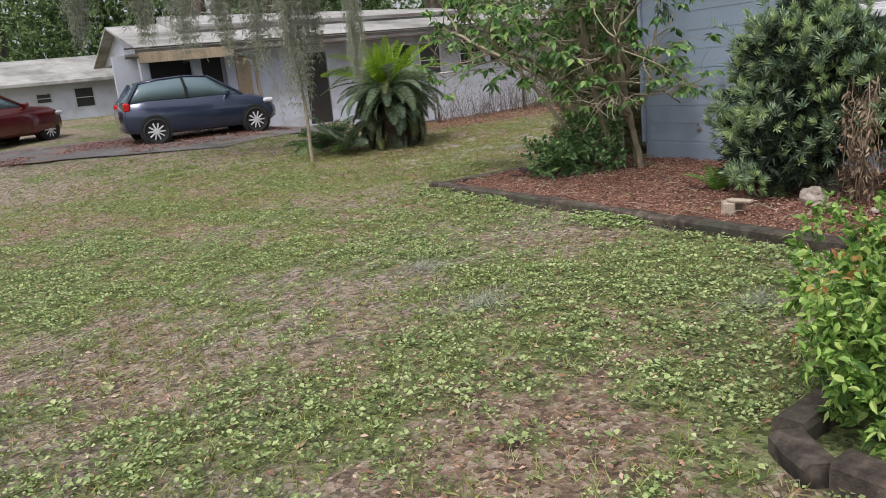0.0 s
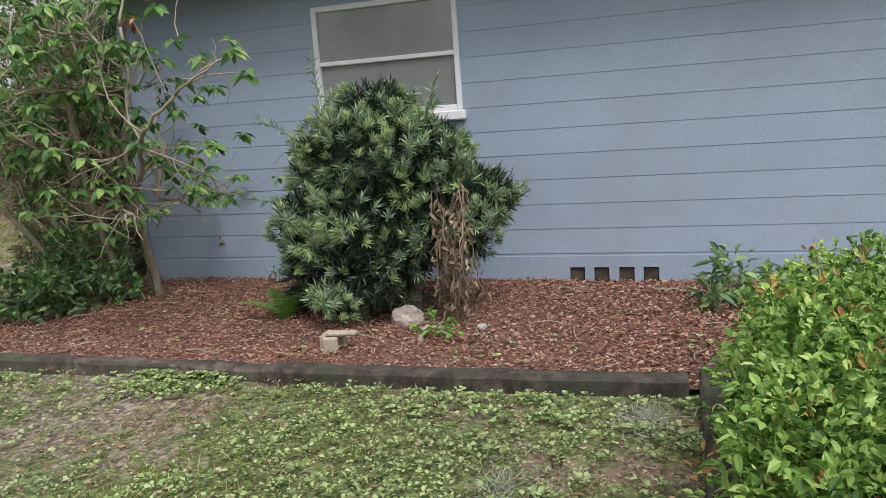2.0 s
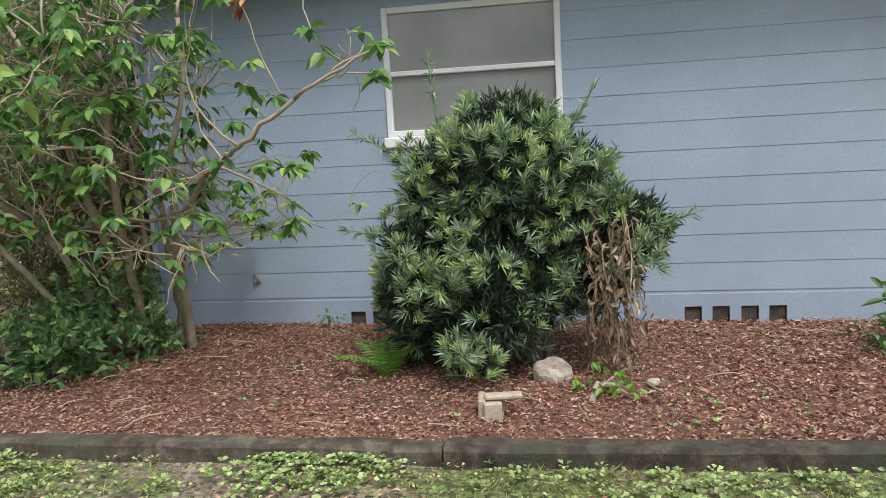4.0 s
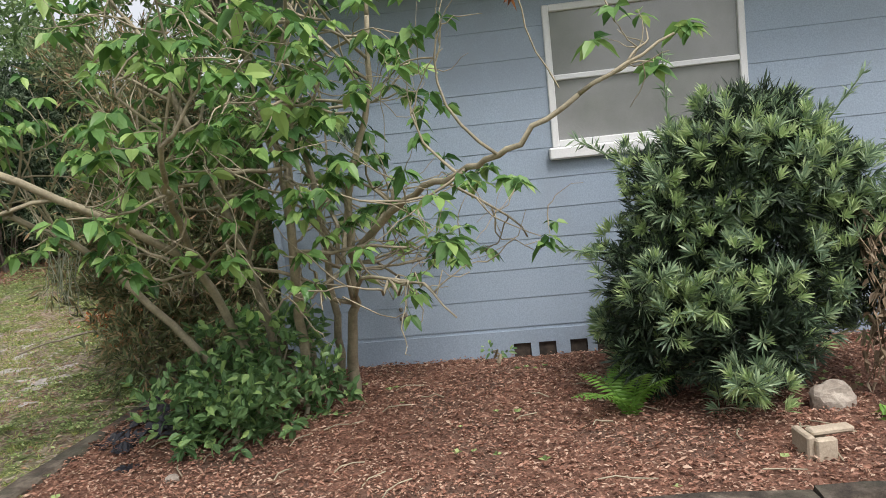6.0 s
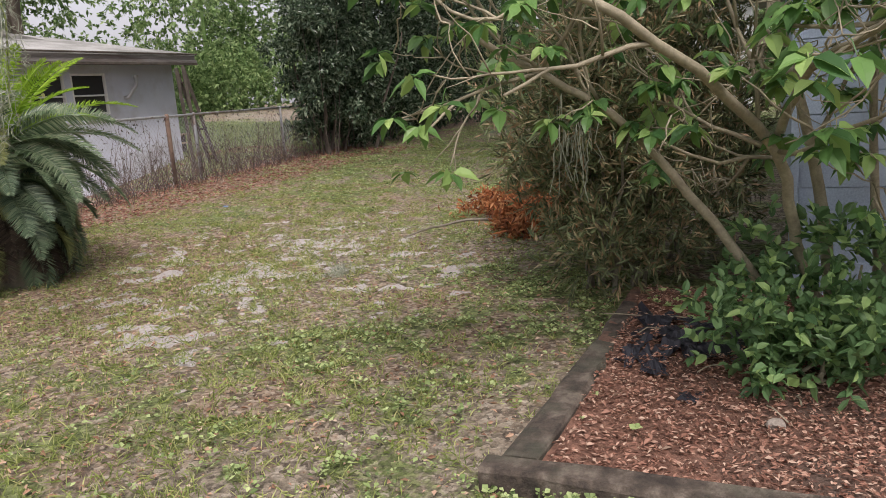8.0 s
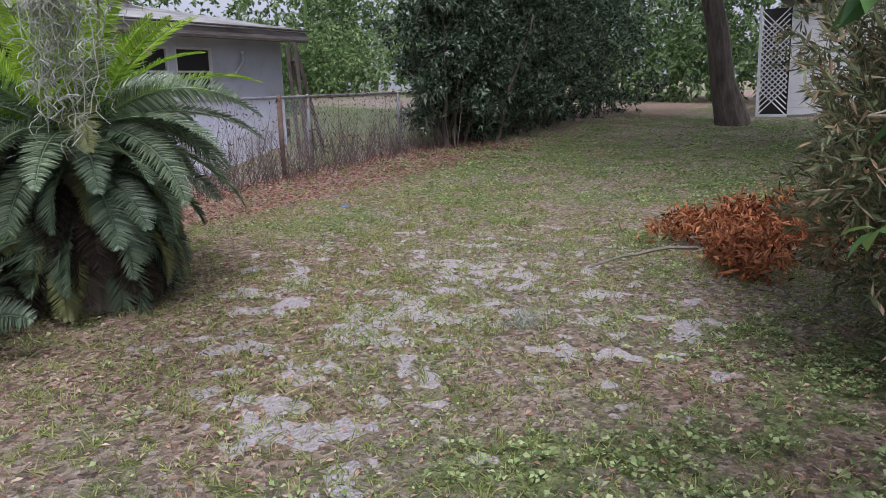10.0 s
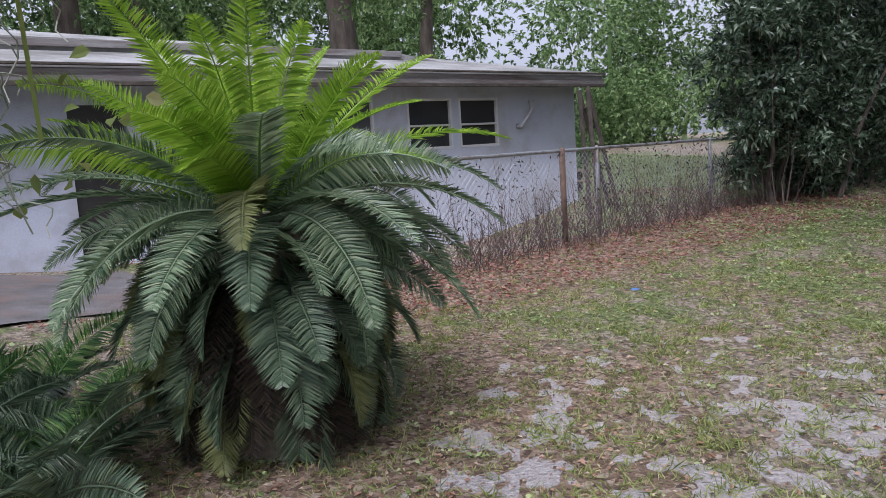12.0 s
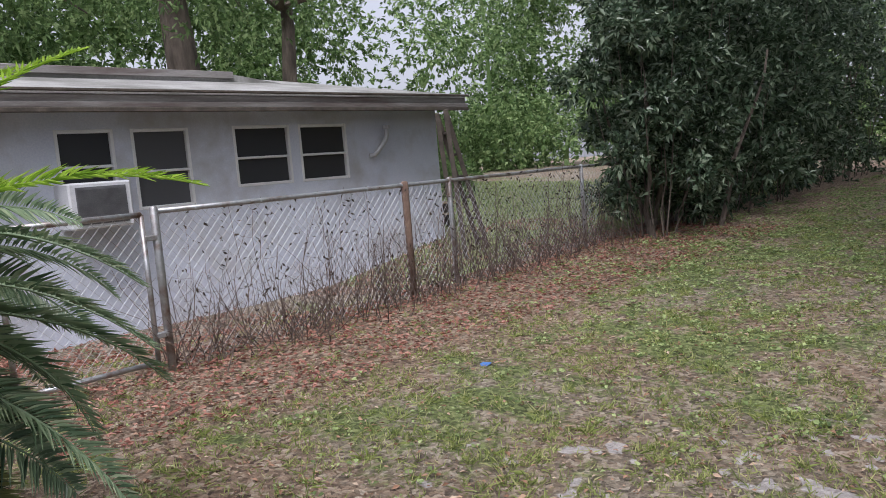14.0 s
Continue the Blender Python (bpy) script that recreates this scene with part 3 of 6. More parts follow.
# ---- neighbour's house ----
NY = 19.8
M_NWIN = glass_mat("dark_window_glass", (0.05, 0.05, 0.052), 0.08)
M_CURTAIN = glass_mat("glass_before_grey_curtain", (0.10, 0.10, 0.105), 0.1)
M_ALU = surface("dull_aluminium", [(0.3, (0.45, 0.46, 0.47)), (0.7, (0.58, 0.59, 0.6))], 9, 0.45, 0.3, grain=120, bump_by=0.1)
M_FASCIA = surface("weathered_fascia", [(0.3, (0.17, 0.155, 0.145)), (0.7, (0.34, 0.325, 0.31))], 3, 0.85, grain=40, bump_by=0.4, grime=(0.12, 0.09, 0.08), grime_scale=2.0, stretch=(0.3, 1, 3))


def wall_with_holes(geo, x0, x1, y, thick, z0, z1, holes):
    cuts = sorted({x0, x1, *[h[0] for h in holes], *[h[1] for h in holes]})
    for a, b in zip(cuts, cuts[1:]):
        inside = [h for h in holes if h[0] <= a + 1e-6 and h[1] >= b - 1e-6]
        if not inside:
            geo.box(((a + b) / 2, y + thick / 2, (z0 + z1) / 2), (b - a, thick, z1 - z0))
        else:
            _, _, lo, hi = inside[0]
            geo.box(((a + b) / 2, y + thick / 2, (z0 + lo) / 2), (b - a, thick, lo - z0))
            geo.box(((a + b) / 2, y + thick / 2, (hi + z1) / 2), (b - a, thick, z1 - hi))


def neighbour_house():
    h = root("neighbour_house", (10, NY + 3, 0.42), "low white stucco house with a shallow layered roof", "house", kind="structure")
    wins = [(12.14, 13.02, 1.55, 2.34), (13.17, 14.02, 1.55, 2.34), (10.8, 11.53, 1.38, 2.33), (9.95, 10.6, 1.55, 2.33), (7.35, 8.0, 0.45, 2.3)]
    w = Geo()
    wall_with_holes(w, 5.3, 15.92, NY, 0.2, -0.3, 2.62, wins)
    w.box((15.82, NY + 3.6, 1.16), (0.2, 6.8, 2.92))
    w.box((10.6, NY + 7.1, 1.16), (10.6, 0.2, 2.92))
    w.box((5.4, NY + 3.6, 1.16), (0.2, 6.8, 2.92))
    part("wall", w, M_STUCCO, h)
    for x0, x1, z0, z1 in wins[:4]:
        sash_window(h, ((x0 + x1) / 2, NY + 0.04, (z0 + z1) / 2), x1 - x0, z1 - z0, (1, 0, 0), (0, -1, 0), M_WHITE, M_CURTAIN if x0 == 10.8 else M_NWIN, rail=0.47, bar=0.04, sill=False, depth=0.09)
    roof = Geo()
    ex0, ex1, ey0, ey1, rz, ez = 3.15, 16.13, NY - 0.5, NY + 7.7, 3.5, 2.66
    ym = (ey0 + ey1) / 2
    roof.add([(ex0, ey0, ez), (ex1, ey0, ez), (ex1, ey1, ez), (ex0, ey1, ez), (ex0, ym, rz), (ex1 - 2.6, ym, rz),
              (ex0, ey0, ez + 0.05), (ex1, ey0, ez + 0.05), (ex1, ey1, ez + 0.05), (ex0, ey1, ez + 0.05), (ex0, ym, rz + 0.06), (ex1 - 2.6, ym, rz + 0.06)],
             [(0, 4, 5, 1), (1, 5, 2), (2, 5, 4, 3), (6, 7, 11, 10), (7, 8, 11), (8, 9, 10, 11), (0, 1, 7, 6), (1, 2, 8, 7), (2, 3, 9, 8), (0, 6, 10, 4), (4, 10, 9, 3)])
    part("roof", roof, M_ROOF, h)
    part("gable_end", Geo().add([(ex0 + 0.3, ey0 + 0.1, ez), (ex0 + 0.3, ey1 - 0.1, ez), (ex0 + 0.3, ym, rz), (ex0 + 0.4, ey0 + 0.1, ez), (ex0 + 0.4, ey1 - 0.1, ez), (ex0 + 0.4, ym, rz)], [(0, 2, 1), (3, 4, 5), (0, 1, 4, 3), (1, 2, 5, 4), (2, 0, 3, 5)]), M_STUCCO, h)
    part("fascia", Geo().box(((ex0 + ex1) / 2, ey0 + 0.03, ez - 0.075), (ex1 - ex0, 0.05, 0.15), 0.006), M_FASCIA, h)
    part("soffit", Geo().box(((ex0 + ex1) / 2, NY - 0.22, ez - 0.05), (ex1 - ex0, 0.5, 0.03)), M_STUCCO, h)
    return h


NEIGH = neighbour_house()


# ---- plants ----
def blob_points(n, centres, radii, shell=0.75):
    """Points in the outer part of several ellipsoids."""
    centres, radii = np.asarray(centres, float), np.asarray(radii, float)
    wts = radii.prod(axis=1) ** (2 / 3)
    k = rng.choice(len(centres), n, p=wts / wts.sum())
    d = rand_dirs(n)
    r = shell + (1 - shell) * rng.random(n) ** 0.5
    r = np.where(rng.random(n) < 0.25, rng.random(n) ** 0.4 * shell, r)
    return centres[k] + d * radii[k] * r[:, None], d


def clump_crown(geo, n_sprigs, centres, radii, per, length, width, spread=1.0, shell=0.72, up=0.3, droop=0.1):
    p, d = blob_points(n_sprigs, centres, radii, shell)
    d = unit(d + rng.normal(size=d.shape) * 0.35 + np.array((0, 0, up)))
    pp = np.repeat(p, per, 0)
    dd = unit(np.repeat(d, per, 0) + rng.normal(size=(len(pp), 3)) * 0.6 * spread)
    k = np.tile(np.arange(per) / per, len(p))[:, None]
    pp = pp + np.repeat(d, per, 0) * k * length * 1.3
    n = len(pp)
    geo.leaves(pp, dd, rand_dirs(n, 1.2), length * (0.7 + 0.6 * rng.random(n)), width * (0.7 + 0.6 * rng.random(n)), 0.12, droop)
    return geo


def far_tree(x, y, h, r, trunk_r, clumps, leaves, size, lean=(0, 0), label="", low=0.35, shift=(0, 0)):
    z0 = gz1(x, y)
    t = root("tree", (x, y, z0), label or "tall oak with grey bark and loose green crown", "tree", "background trees")
    g = Geo()
    top = np.array((x + lean[0], y + lean[1], z0 + h * 0.72))
    g.tube(curve_pts((x, y, z0 - 0.1), top, 9, (rng.normal() * 0.3, rng.normal() * 0.3, 0), 0.05), np.linspace(trunk_r, trunk_r * 0.3, 9) * np.r_[1.35, np.ones(8)], 9)
    cs, rs = [], []
    for i in range(clumps):
        a, q = rng.random() * 6.28, rng.random() ** 0.6
        zz = z0 + h * (low + (1 - low) * rng.random())
        c = np.array((x + shift[0] + lean[0] * 0.6 + math.cos(a) * r * q, y + shift[1] + lean[1] * 0.6 + math.sin(a) * r * q, zz))
        cs.append(c)
        s = r * (0.22 + 0.2 * rng.random())
        rs.append((s * 1.2, s * 1.2, s * 0.75))
        b0 = np.array((x + lean[0] * 0.4, y + lean[1] * 0.4, z0 + max(h * 0.4, (zz - z0) * 0.6)))
        if i % 2 == 0:
            g.tube(curve_pts(b0, c, 6, (0, 0, 0.3), 0.1), np.linspace(trunk_r * 0.4, 0.02, 6), 5)
    part("trunk", g, M_OAK, t)
    cg = Geo()
    clump_crown(cg, leaves // 5, cs, rs, 5, size, size * 0.5, 1.4, 0.5, 0.1, 0.2)
    part("crown", cg, M_OAKLEAF, t)
    return t


def rosettes(geo, p, d, per, length, width, spread):
    """Whorls of narrow leaves that open round d at each point p."""
    n = len(p)
    if not n:
        return
    a = unit(np.cross(d, rand_dirs(n)))
    b = np.cross(d, a)
    w = (np.arange(per) * 2.39996)[None, :] + rng.random(n)[:, None] * 6.28
    k = (0.25 + 0.75 * np.arange(per) / per)[None, :] * spread
    out = a[:, None] * np.cos(w)[..., None] + b[:, None] * np.sin(w)[..., None]
    dd = unit(d[:, None] + out * (k * 1.5)[..., None] + rng.normal(size=(n, per, 3)) * 0.12)
    q = p[:, None] - d[:, None] * (k * 0.05)[..., None]
    m = n * per
    geo.leaves(q.reshape(-1, 3), dd.reshape(-1, 3), np.repeat(d, per, 0) + rng.normal(size=(m, 3)) * 0.1, length * (0.75 + 0.5 * rng.random(m)), width, 0.12, 0.05, 0.55)


# the needle-leaved shrub under the window
def podocarpus():
    x, y = 6.25, 4.3
    z0 = float(bed_z(x, y)) - 0.03
    s = root("shrub", (x, y, z0), "dense dark green needle-leaved shrub under the window", "shrub")
    cs = [(6.25, 4.3, 0.75), (6.2, 4.85, 0.8), (6.2, 4.35, 1.3), (6.25, 3.75, 0.85), (6.25, 4.72, 1.3), (6.3, 3.98, 1.3), (6.2, 4.3, 1.62), (5.95, 4.45, 0.5), (6.2, 4.95, 0.42), (6.3, 3.55, 0.98)]
    rs = [(0.65, 0.65, 0.55), (0.45, 0.36, 0.4), (0.55, 0.55, 0.4), (0.4, 0.36, 0.4), (0.4, 0.34, 0.32), (0.4, 0.32, 0.3), (0.3, 0.32, 0.25), (0.45, 0.45, 0.36), (0.35, 0.26, 0.3), (0.26, 0.24, 0.2)]
    for c, r in zip(cs, rs):
        c, r = np.array(c), np.array(r)
        g = Geo().tube(curve_pts((x + rng.normal() * 0.08, y + rng.normal() * 0.1, z0), c, 5, (0, 0, 0.1), 0.03), np.linspace(0.024, 0.006, 5), 5)
        part("stem", g, M_BARK, s)
        area = r[0] * r[1] + r[0] * r[2] + r[1] * r[2]
        # Inner needles get a near-black colour that paints the shade inside the shrub.
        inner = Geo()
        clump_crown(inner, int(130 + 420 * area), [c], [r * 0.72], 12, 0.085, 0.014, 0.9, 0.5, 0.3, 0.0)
        part("inner_foliage", inner, M_PODO_SHADE, s, "inner needles coloured dark as shade")
        crown, tip = Geo(), Geo()
        lumps = [(c + rand_dirs(1, 0.15)[0] * r * (0.8 + 0.25 * rng.random()), r * (0.2 + 0.24 * rng.random())) for _ in range(14)] + [(c, r * 0.82)]
        for lc, lr in lumps:
            n = int(10 + 180 * lr[0] * lr[2])
            d = rand_dirs(n, 0.15)
            p = lc + d * lr * (0.8 + 0.28 * rng.random(n))[:, None]
            d = unit(d + np.array((0, 0, 0.75)) + rng.normal(size=d.shape) * 0.3)
            young = rng.random(n) < 0.5
            rosettes(crown, p[~young], d[~young], 17, 0.088, 0.0135, 1.0)
            rosettes(tip, p[young], d[young], 18, 0.078, 0.012, 0.72)
        part("foliage", crown, M_PODO, s)
        part("new_growth", tip, M_TIP, s, "paler new needle tips")
    for a, b in (((6.2, 4.75, 1.6), (6.1, 4.78, 2.12)), ((6.2, 3.95, 1.55), (6.0, 3.75, 1.88)), ((6.25, 3.4, 1.0), (6.1, 3.15, 1.08)), ((6.2, 5.15, 1.0), (6.1, 5.4, 1.05)), ((6.2, 5.0, 1.5), (6.1, 5.3, 1.68)), ((6.2, 3.8, 1.35), (6.0, 3.62, 1.5))):
        spr, p = Geo(), curve_pts(a, b, 26)
        d = unit(np.array(b) - np.array(a)) + rng.normal(size=(26, 3)) * 0.75
        spr.tube(p[::5], 0.004, 4)
        spr.leaves(np.repeat(p, 2, 0), np.repeat(d, 2, 0) + rng.normal(size=(52, 3)) * 0.6, rand_dirs(52, 1), 0.08, 0.012)
        part("shoot", spr, M_PODO, s, "long upright shoot")


podocarpus()


def leafy_bush(name, label, category, centres, radii, n, per, length, width, mat, stem_mat, base, up=0.5, broad=False, droop=0.2, spread=1.0, shell=0.7, stem_r=0.02):
    """A bush whose crown is built limb by limb, each limb with its own foliage."""
    base = np.asarray(base, float)
    s = root(name, tuple(base), label, category)
    tot = sum(r[0] * r[1] + r[0] * r[2] for r in radii)
    for c, r in zip(centres, radii):
        c0 = base + rng.normal(size=3) * np.array((0.12, 0.12, 0))
        c0[:2] = c0[:2] * 0.6 + np.array(c[:2]) * 0.4
        part("stem", Geo().tube(curve_pts(c0, c, 6, (0, 0, 0.05), 0.03), np.linspace(stem_r, stem_r * 0.3, 6), 5), stem_mat, s)
        k = int(n * (r[0] * r[1] + r[0] * r[2]) / tot)
        g = Geo()
        lc = [np.array(c) + rand_dirs(1, 0.1)[0] * np.array(r) * 0.7 for _ in range(5)] + [np.array(c)]
        lr = [np.array(r) * (0.35 + 0.25 * rng.random()) for _ in range(5)] + [np.array(r) * 0.75]
        if broad:
            p, d = blob_points(k, lc, lr, shell)
            d = unit(d + rng.normal(size=d.shape) * 0.3 + np.array((0, 0, up)))
            q = np.repeat(p, per, 0)
            dd = unit(np.repeat(d, per, 0) + rng.normal(size=(len(q), 3)) * 0.75 * spread)
            q = q + np.repeat(d, per, 0) * (np.tile(np.arange(per) / per, k)[:, None] * length * 1.2)
            m = len(q)
            g.broad(q, dd, rand_dirs(m, 1.6), length * (0.65 + 0.6 * rng.random(m)), width * (0.7 + 0.5 * rng.random(m)), droop)
        else:
            clump_crown(g, k, lc, lr, per, length, width, spread, shell, up, droop)
        part("foliage", g, mat, s)
    return s


hs = []
for cx, cy, cz, rx, ry, rz in ((3.15, 1.55, 0.42, 0.45, 0.42, 0.42), (2.75, 1.35, 0.4, 0.4, 0.4, 0.42), (3.6, 1.42, 0.55, 0.5, 0.42, 0.42), (4.2, 1.4, 0.55, 0.5, 0.45, 0.42), (4.8, 1.35, 0.5, 0.5, 0.45, 0.42), (3.2, 0.9, 0.5, 0.5, 0.5, 0.45), (3.9, 0.8, 0.55, 0.6, 0.5, 0.45), (4.6, 0.75, 0.55, 0.5, 0.5, 0.42), (2.7, 0.75, 0.45, 0.4, 0.5, 0.4), (2.85, 1.8, 0.48, 0.3, 0.3, 0.36), (2.55, 1.55, 0.5, 0.28, 0.3, 0.36), (3.35, 1.75, 0.5, 0.35, 0.3, 0.4), (3.9, 1.68, 0.5, 0.4, 0.3, 0.42)):
    hs.append(((cx, cy - 0.09, cz - 0.07), (rx, ry, rz)))
hedge = leafy_bush("hedge_bush", "bright green leafy hedge bush with reddish new growth", "bush", [h[0] for h in hs], [h[1] for h in hs], 6800, 7, 0.046, 0.024, M_HEDGE, M_STEM, (3.6, 1.15, 0.02), 0.7, True, 0.25)
for mat, per_limb, lift, label in ((M_REDTIP, 22, 1.02, "orange-red new leaves"), (M_YOUNG, 42, 1.06, "yellow-green young leaves")):
    g = Geo()
    for c, r in hs:
        p, d = blob_points(per_limb, [np.array(c)], [np.array(r) * lift], 0.97)
        p, d = p[d[:, 2] > -0.3], d[d[:, 2] > -0.3]
        q = np.repeat(p, 6, 0)
        g.broad(q + rng.normal(size=q.shape) * 0.02, np.repeat(d, 6, 0) * 0.5 + rand_dirs(len(q), 0.9), rand_dirs(len(q), 1.6), 0.034 + 0.022 * rng.random(len(q)), 0.02, 0.2)
    tagged(part("new_growth", g, mat, hedge, label), kind="stuff")
leafy_bush("leafy_plant", "low dark green broad-leaved plant against the blue wall", "plant", [(6.6, 1.75, 0.3), (6.4, 1.85, 0.22)], [(0.2, 0.2, 0.2), (0.18, 0.16, 0.14)], 46, 5, 0.13, 0.045, M_LOWSHRUB, M_STEM, (6.5, 1.8, 0.1), 0.9, True, 0.3)


def sago():
    x, y = 6.75, 13.75
    z0 = gz1(x, y)
    s = root("sago_palm", (x, y, z0), "large sago palm with bright young fronds over drooping dark ones", "palm")
    tr = Geo().tube([(x, y, z0 - 0.05), (x, y, z0 + 0.6), (x, y, z0 + 1.15)], [0.3, 0.28, 0.2], 12)
    part("trunk", tr, M_BARK, s)
    for kind, n in (("new", 30), ("mid", 36), ("low", 84)):
        for i in range(n):
            a = i * 2.39996 + rng.normal() * 0.35
            if kind == "new":
                e0, ln, curl = radians(85 - 50 * (i / n) ** 0.8), 1.15, 0.6 + 0.45 * i / n
            elif kind == "mid":
                e0, ln, curl = radians(42 - 40 * (i / n)), 1.12, 1.2
            else:
                e0, ln, curl = radians(24 - 50 * (i / n)), 0.76, 1.6
            ln *= 0.8 + 0.35 * rng.random()
            e0 += rng.normal() * (0.07 if kind == "new" else 0.2)
            frond(s, (x + 0.1 * math.cos(a), y + 0.1 * math.sin(a), z0 + 1.14 - (0.62 * i / n if kind == "low" else 0)), a, e0, ln, curl * (0.7 + 0.6 * rng.random()), M_SAGO_NEW if kind == "new" else M_SAGO_OLD if kind == "low" and i % 7 == 2 else M_SAGO_SHADE if kind == "low" and i % 2 else M_SAGO)
    for i in range(46):
        a = i * 2.39996 + rng.normal() * 0.3
        frond(s, (x + 0.28 * math.cos(a), y + 0.28 * math.sin(a), z0 + 0.62 + 0.36 * rng.random()), a, radians(-8 - 30 * rng.random()), 0.54 * (0.8 + 0.4 * rng.random()), 1.15, M_SAGO_SHADE if i % 4 else M_SAGO_OLD)
    # Dead fronds, coloured near black to carry the shade inside the skirt.
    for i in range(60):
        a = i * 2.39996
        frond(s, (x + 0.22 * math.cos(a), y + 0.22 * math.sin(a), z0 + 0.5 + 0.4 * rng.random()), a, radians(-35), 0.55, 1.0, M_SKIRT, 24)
    for px, py, m in ((5.62, 13.5, 13), (5.85, 13.75, 10), (5.75, 14.4, 12), (5.3, 14.0, 13)):
        for i in range(m):
            a = i * 2.39996
            frond(s, (px, py, gz1(px, py) + 0.12), a, radians(70 - 45 * i / m) + rng.normal() * 0.1, 0.62 * (0.7 + 0.6 * rng.random()), 0.9, M_SAGO_SHADE if i % 3 else M_BIGLEAF, 34)


def frond(parent, base, az, elev, length, curl, mat, n=52):
    t = np.linspace(0, 1, n)
    el = elev - curl * t ** 1.3
    step = length / (n - 1)
    hz = np.concatenate([[0], np.cumsum(np.cos(el[:-1]) * step)])
    vz = np.concatenate([[0], np.cumsum(np.sin(el[:-1]) * step)])
    hd = np.array((math.cos(az), math.sin(az), 0))
    pts = np.array(base) + hz[:, None] * hd + vz[:, None] * np.array((0, 0, 1.0))
    pts[:, 2] = np.maximum(pts[:, 2], gz1(base[0], base[1]) + 0.03)
    tan = unit(np.gradient(pts, axis=0))
    roll = rng.normal() * 0.6
    s0 = np.cross(hd, (0, 0, 1.0))
    n0 = unit(np.cross(s0, tan))
    side = s0 * math.cos(roll) + n0 * math.sin(roll)
    nor = unit(np.cross(side, tan))
    g = Geo().tube(pts[::3], np.linspace(0.008, 0.002, len(pts[::3])), 4, False)
    k = np.arange(3, n)
    for sg in (-1, 1):
        for sub in (0.0, 0.5):
            tt = t[k] - sub / (n - 1)
            ll = 0.16 * np.sin(np.pi * np.clip(0.12 + 0.86 * tt, 0, 1)) ** 0.6
            d = unit(sg * side[k] * 0.85 + tan[k] * 0.5 + nor[k] * 0.3 + rng.normal(size=(len(k), 3)) * 0.07)
            g.leaves(pts[k] - tan[k] * step * sub, d, nor[k], ll * (0.92 + 0.16 * rng.random(len(k))), 0.0115, 0.1, 0.18, 0.3)
    part("frond", g, mat, parent)


sago()
far_tree(15.3, 25.5, 13, 4.5, 0.45, 30, 15000, 0.13, label="big oak trunk rising behind the white house")


# ---- the tree at the house's corner ----
def grow(geo, tips, a, d, length, r, depth, wob=0.22, bounds=None):
    """A crooked branch from a along d that forks; gathers its tips."""
    n = 6
    pts, p, v = [np.array(a, float)], np.array(a, float), unit(d)
    for _ in range(n):
        v = unit(v + rng.normal(size=3) * wob + np.array((0, 0, 0.04)))
        p = p + v * length / n
        if p[1] < 7.6:
            p[0] = min(p[0], WALL_X - 0.12)
        p[0], p[1] = max(p[0], 4.55 + 0.2 * rng.random()), min(p[1], 9.0 + 0.2 * rng.random())
        p[2] = max(p[2], 0.75 + 0.3 * rng.random()) if a[2] > 0.7 else p[2]
        pts.append(p.copy())
    geo.tube(pts, np.linspace(r, r * 0.5, n + 1), 5)
    tips.append((pts[-1], v, depth))
    if depth > 0:
        for k in range(2 + (rng.random() < 0.6)):
            i = 2 + int(rng.random() * (n - 2))
            w = unit(v + rng.normal(size=3) * 0.75)
            grow(geo, tips, pts[i], w, length * (0.5 + 0.3 * rng.random()), r * 0.55, depth - 1, wob)


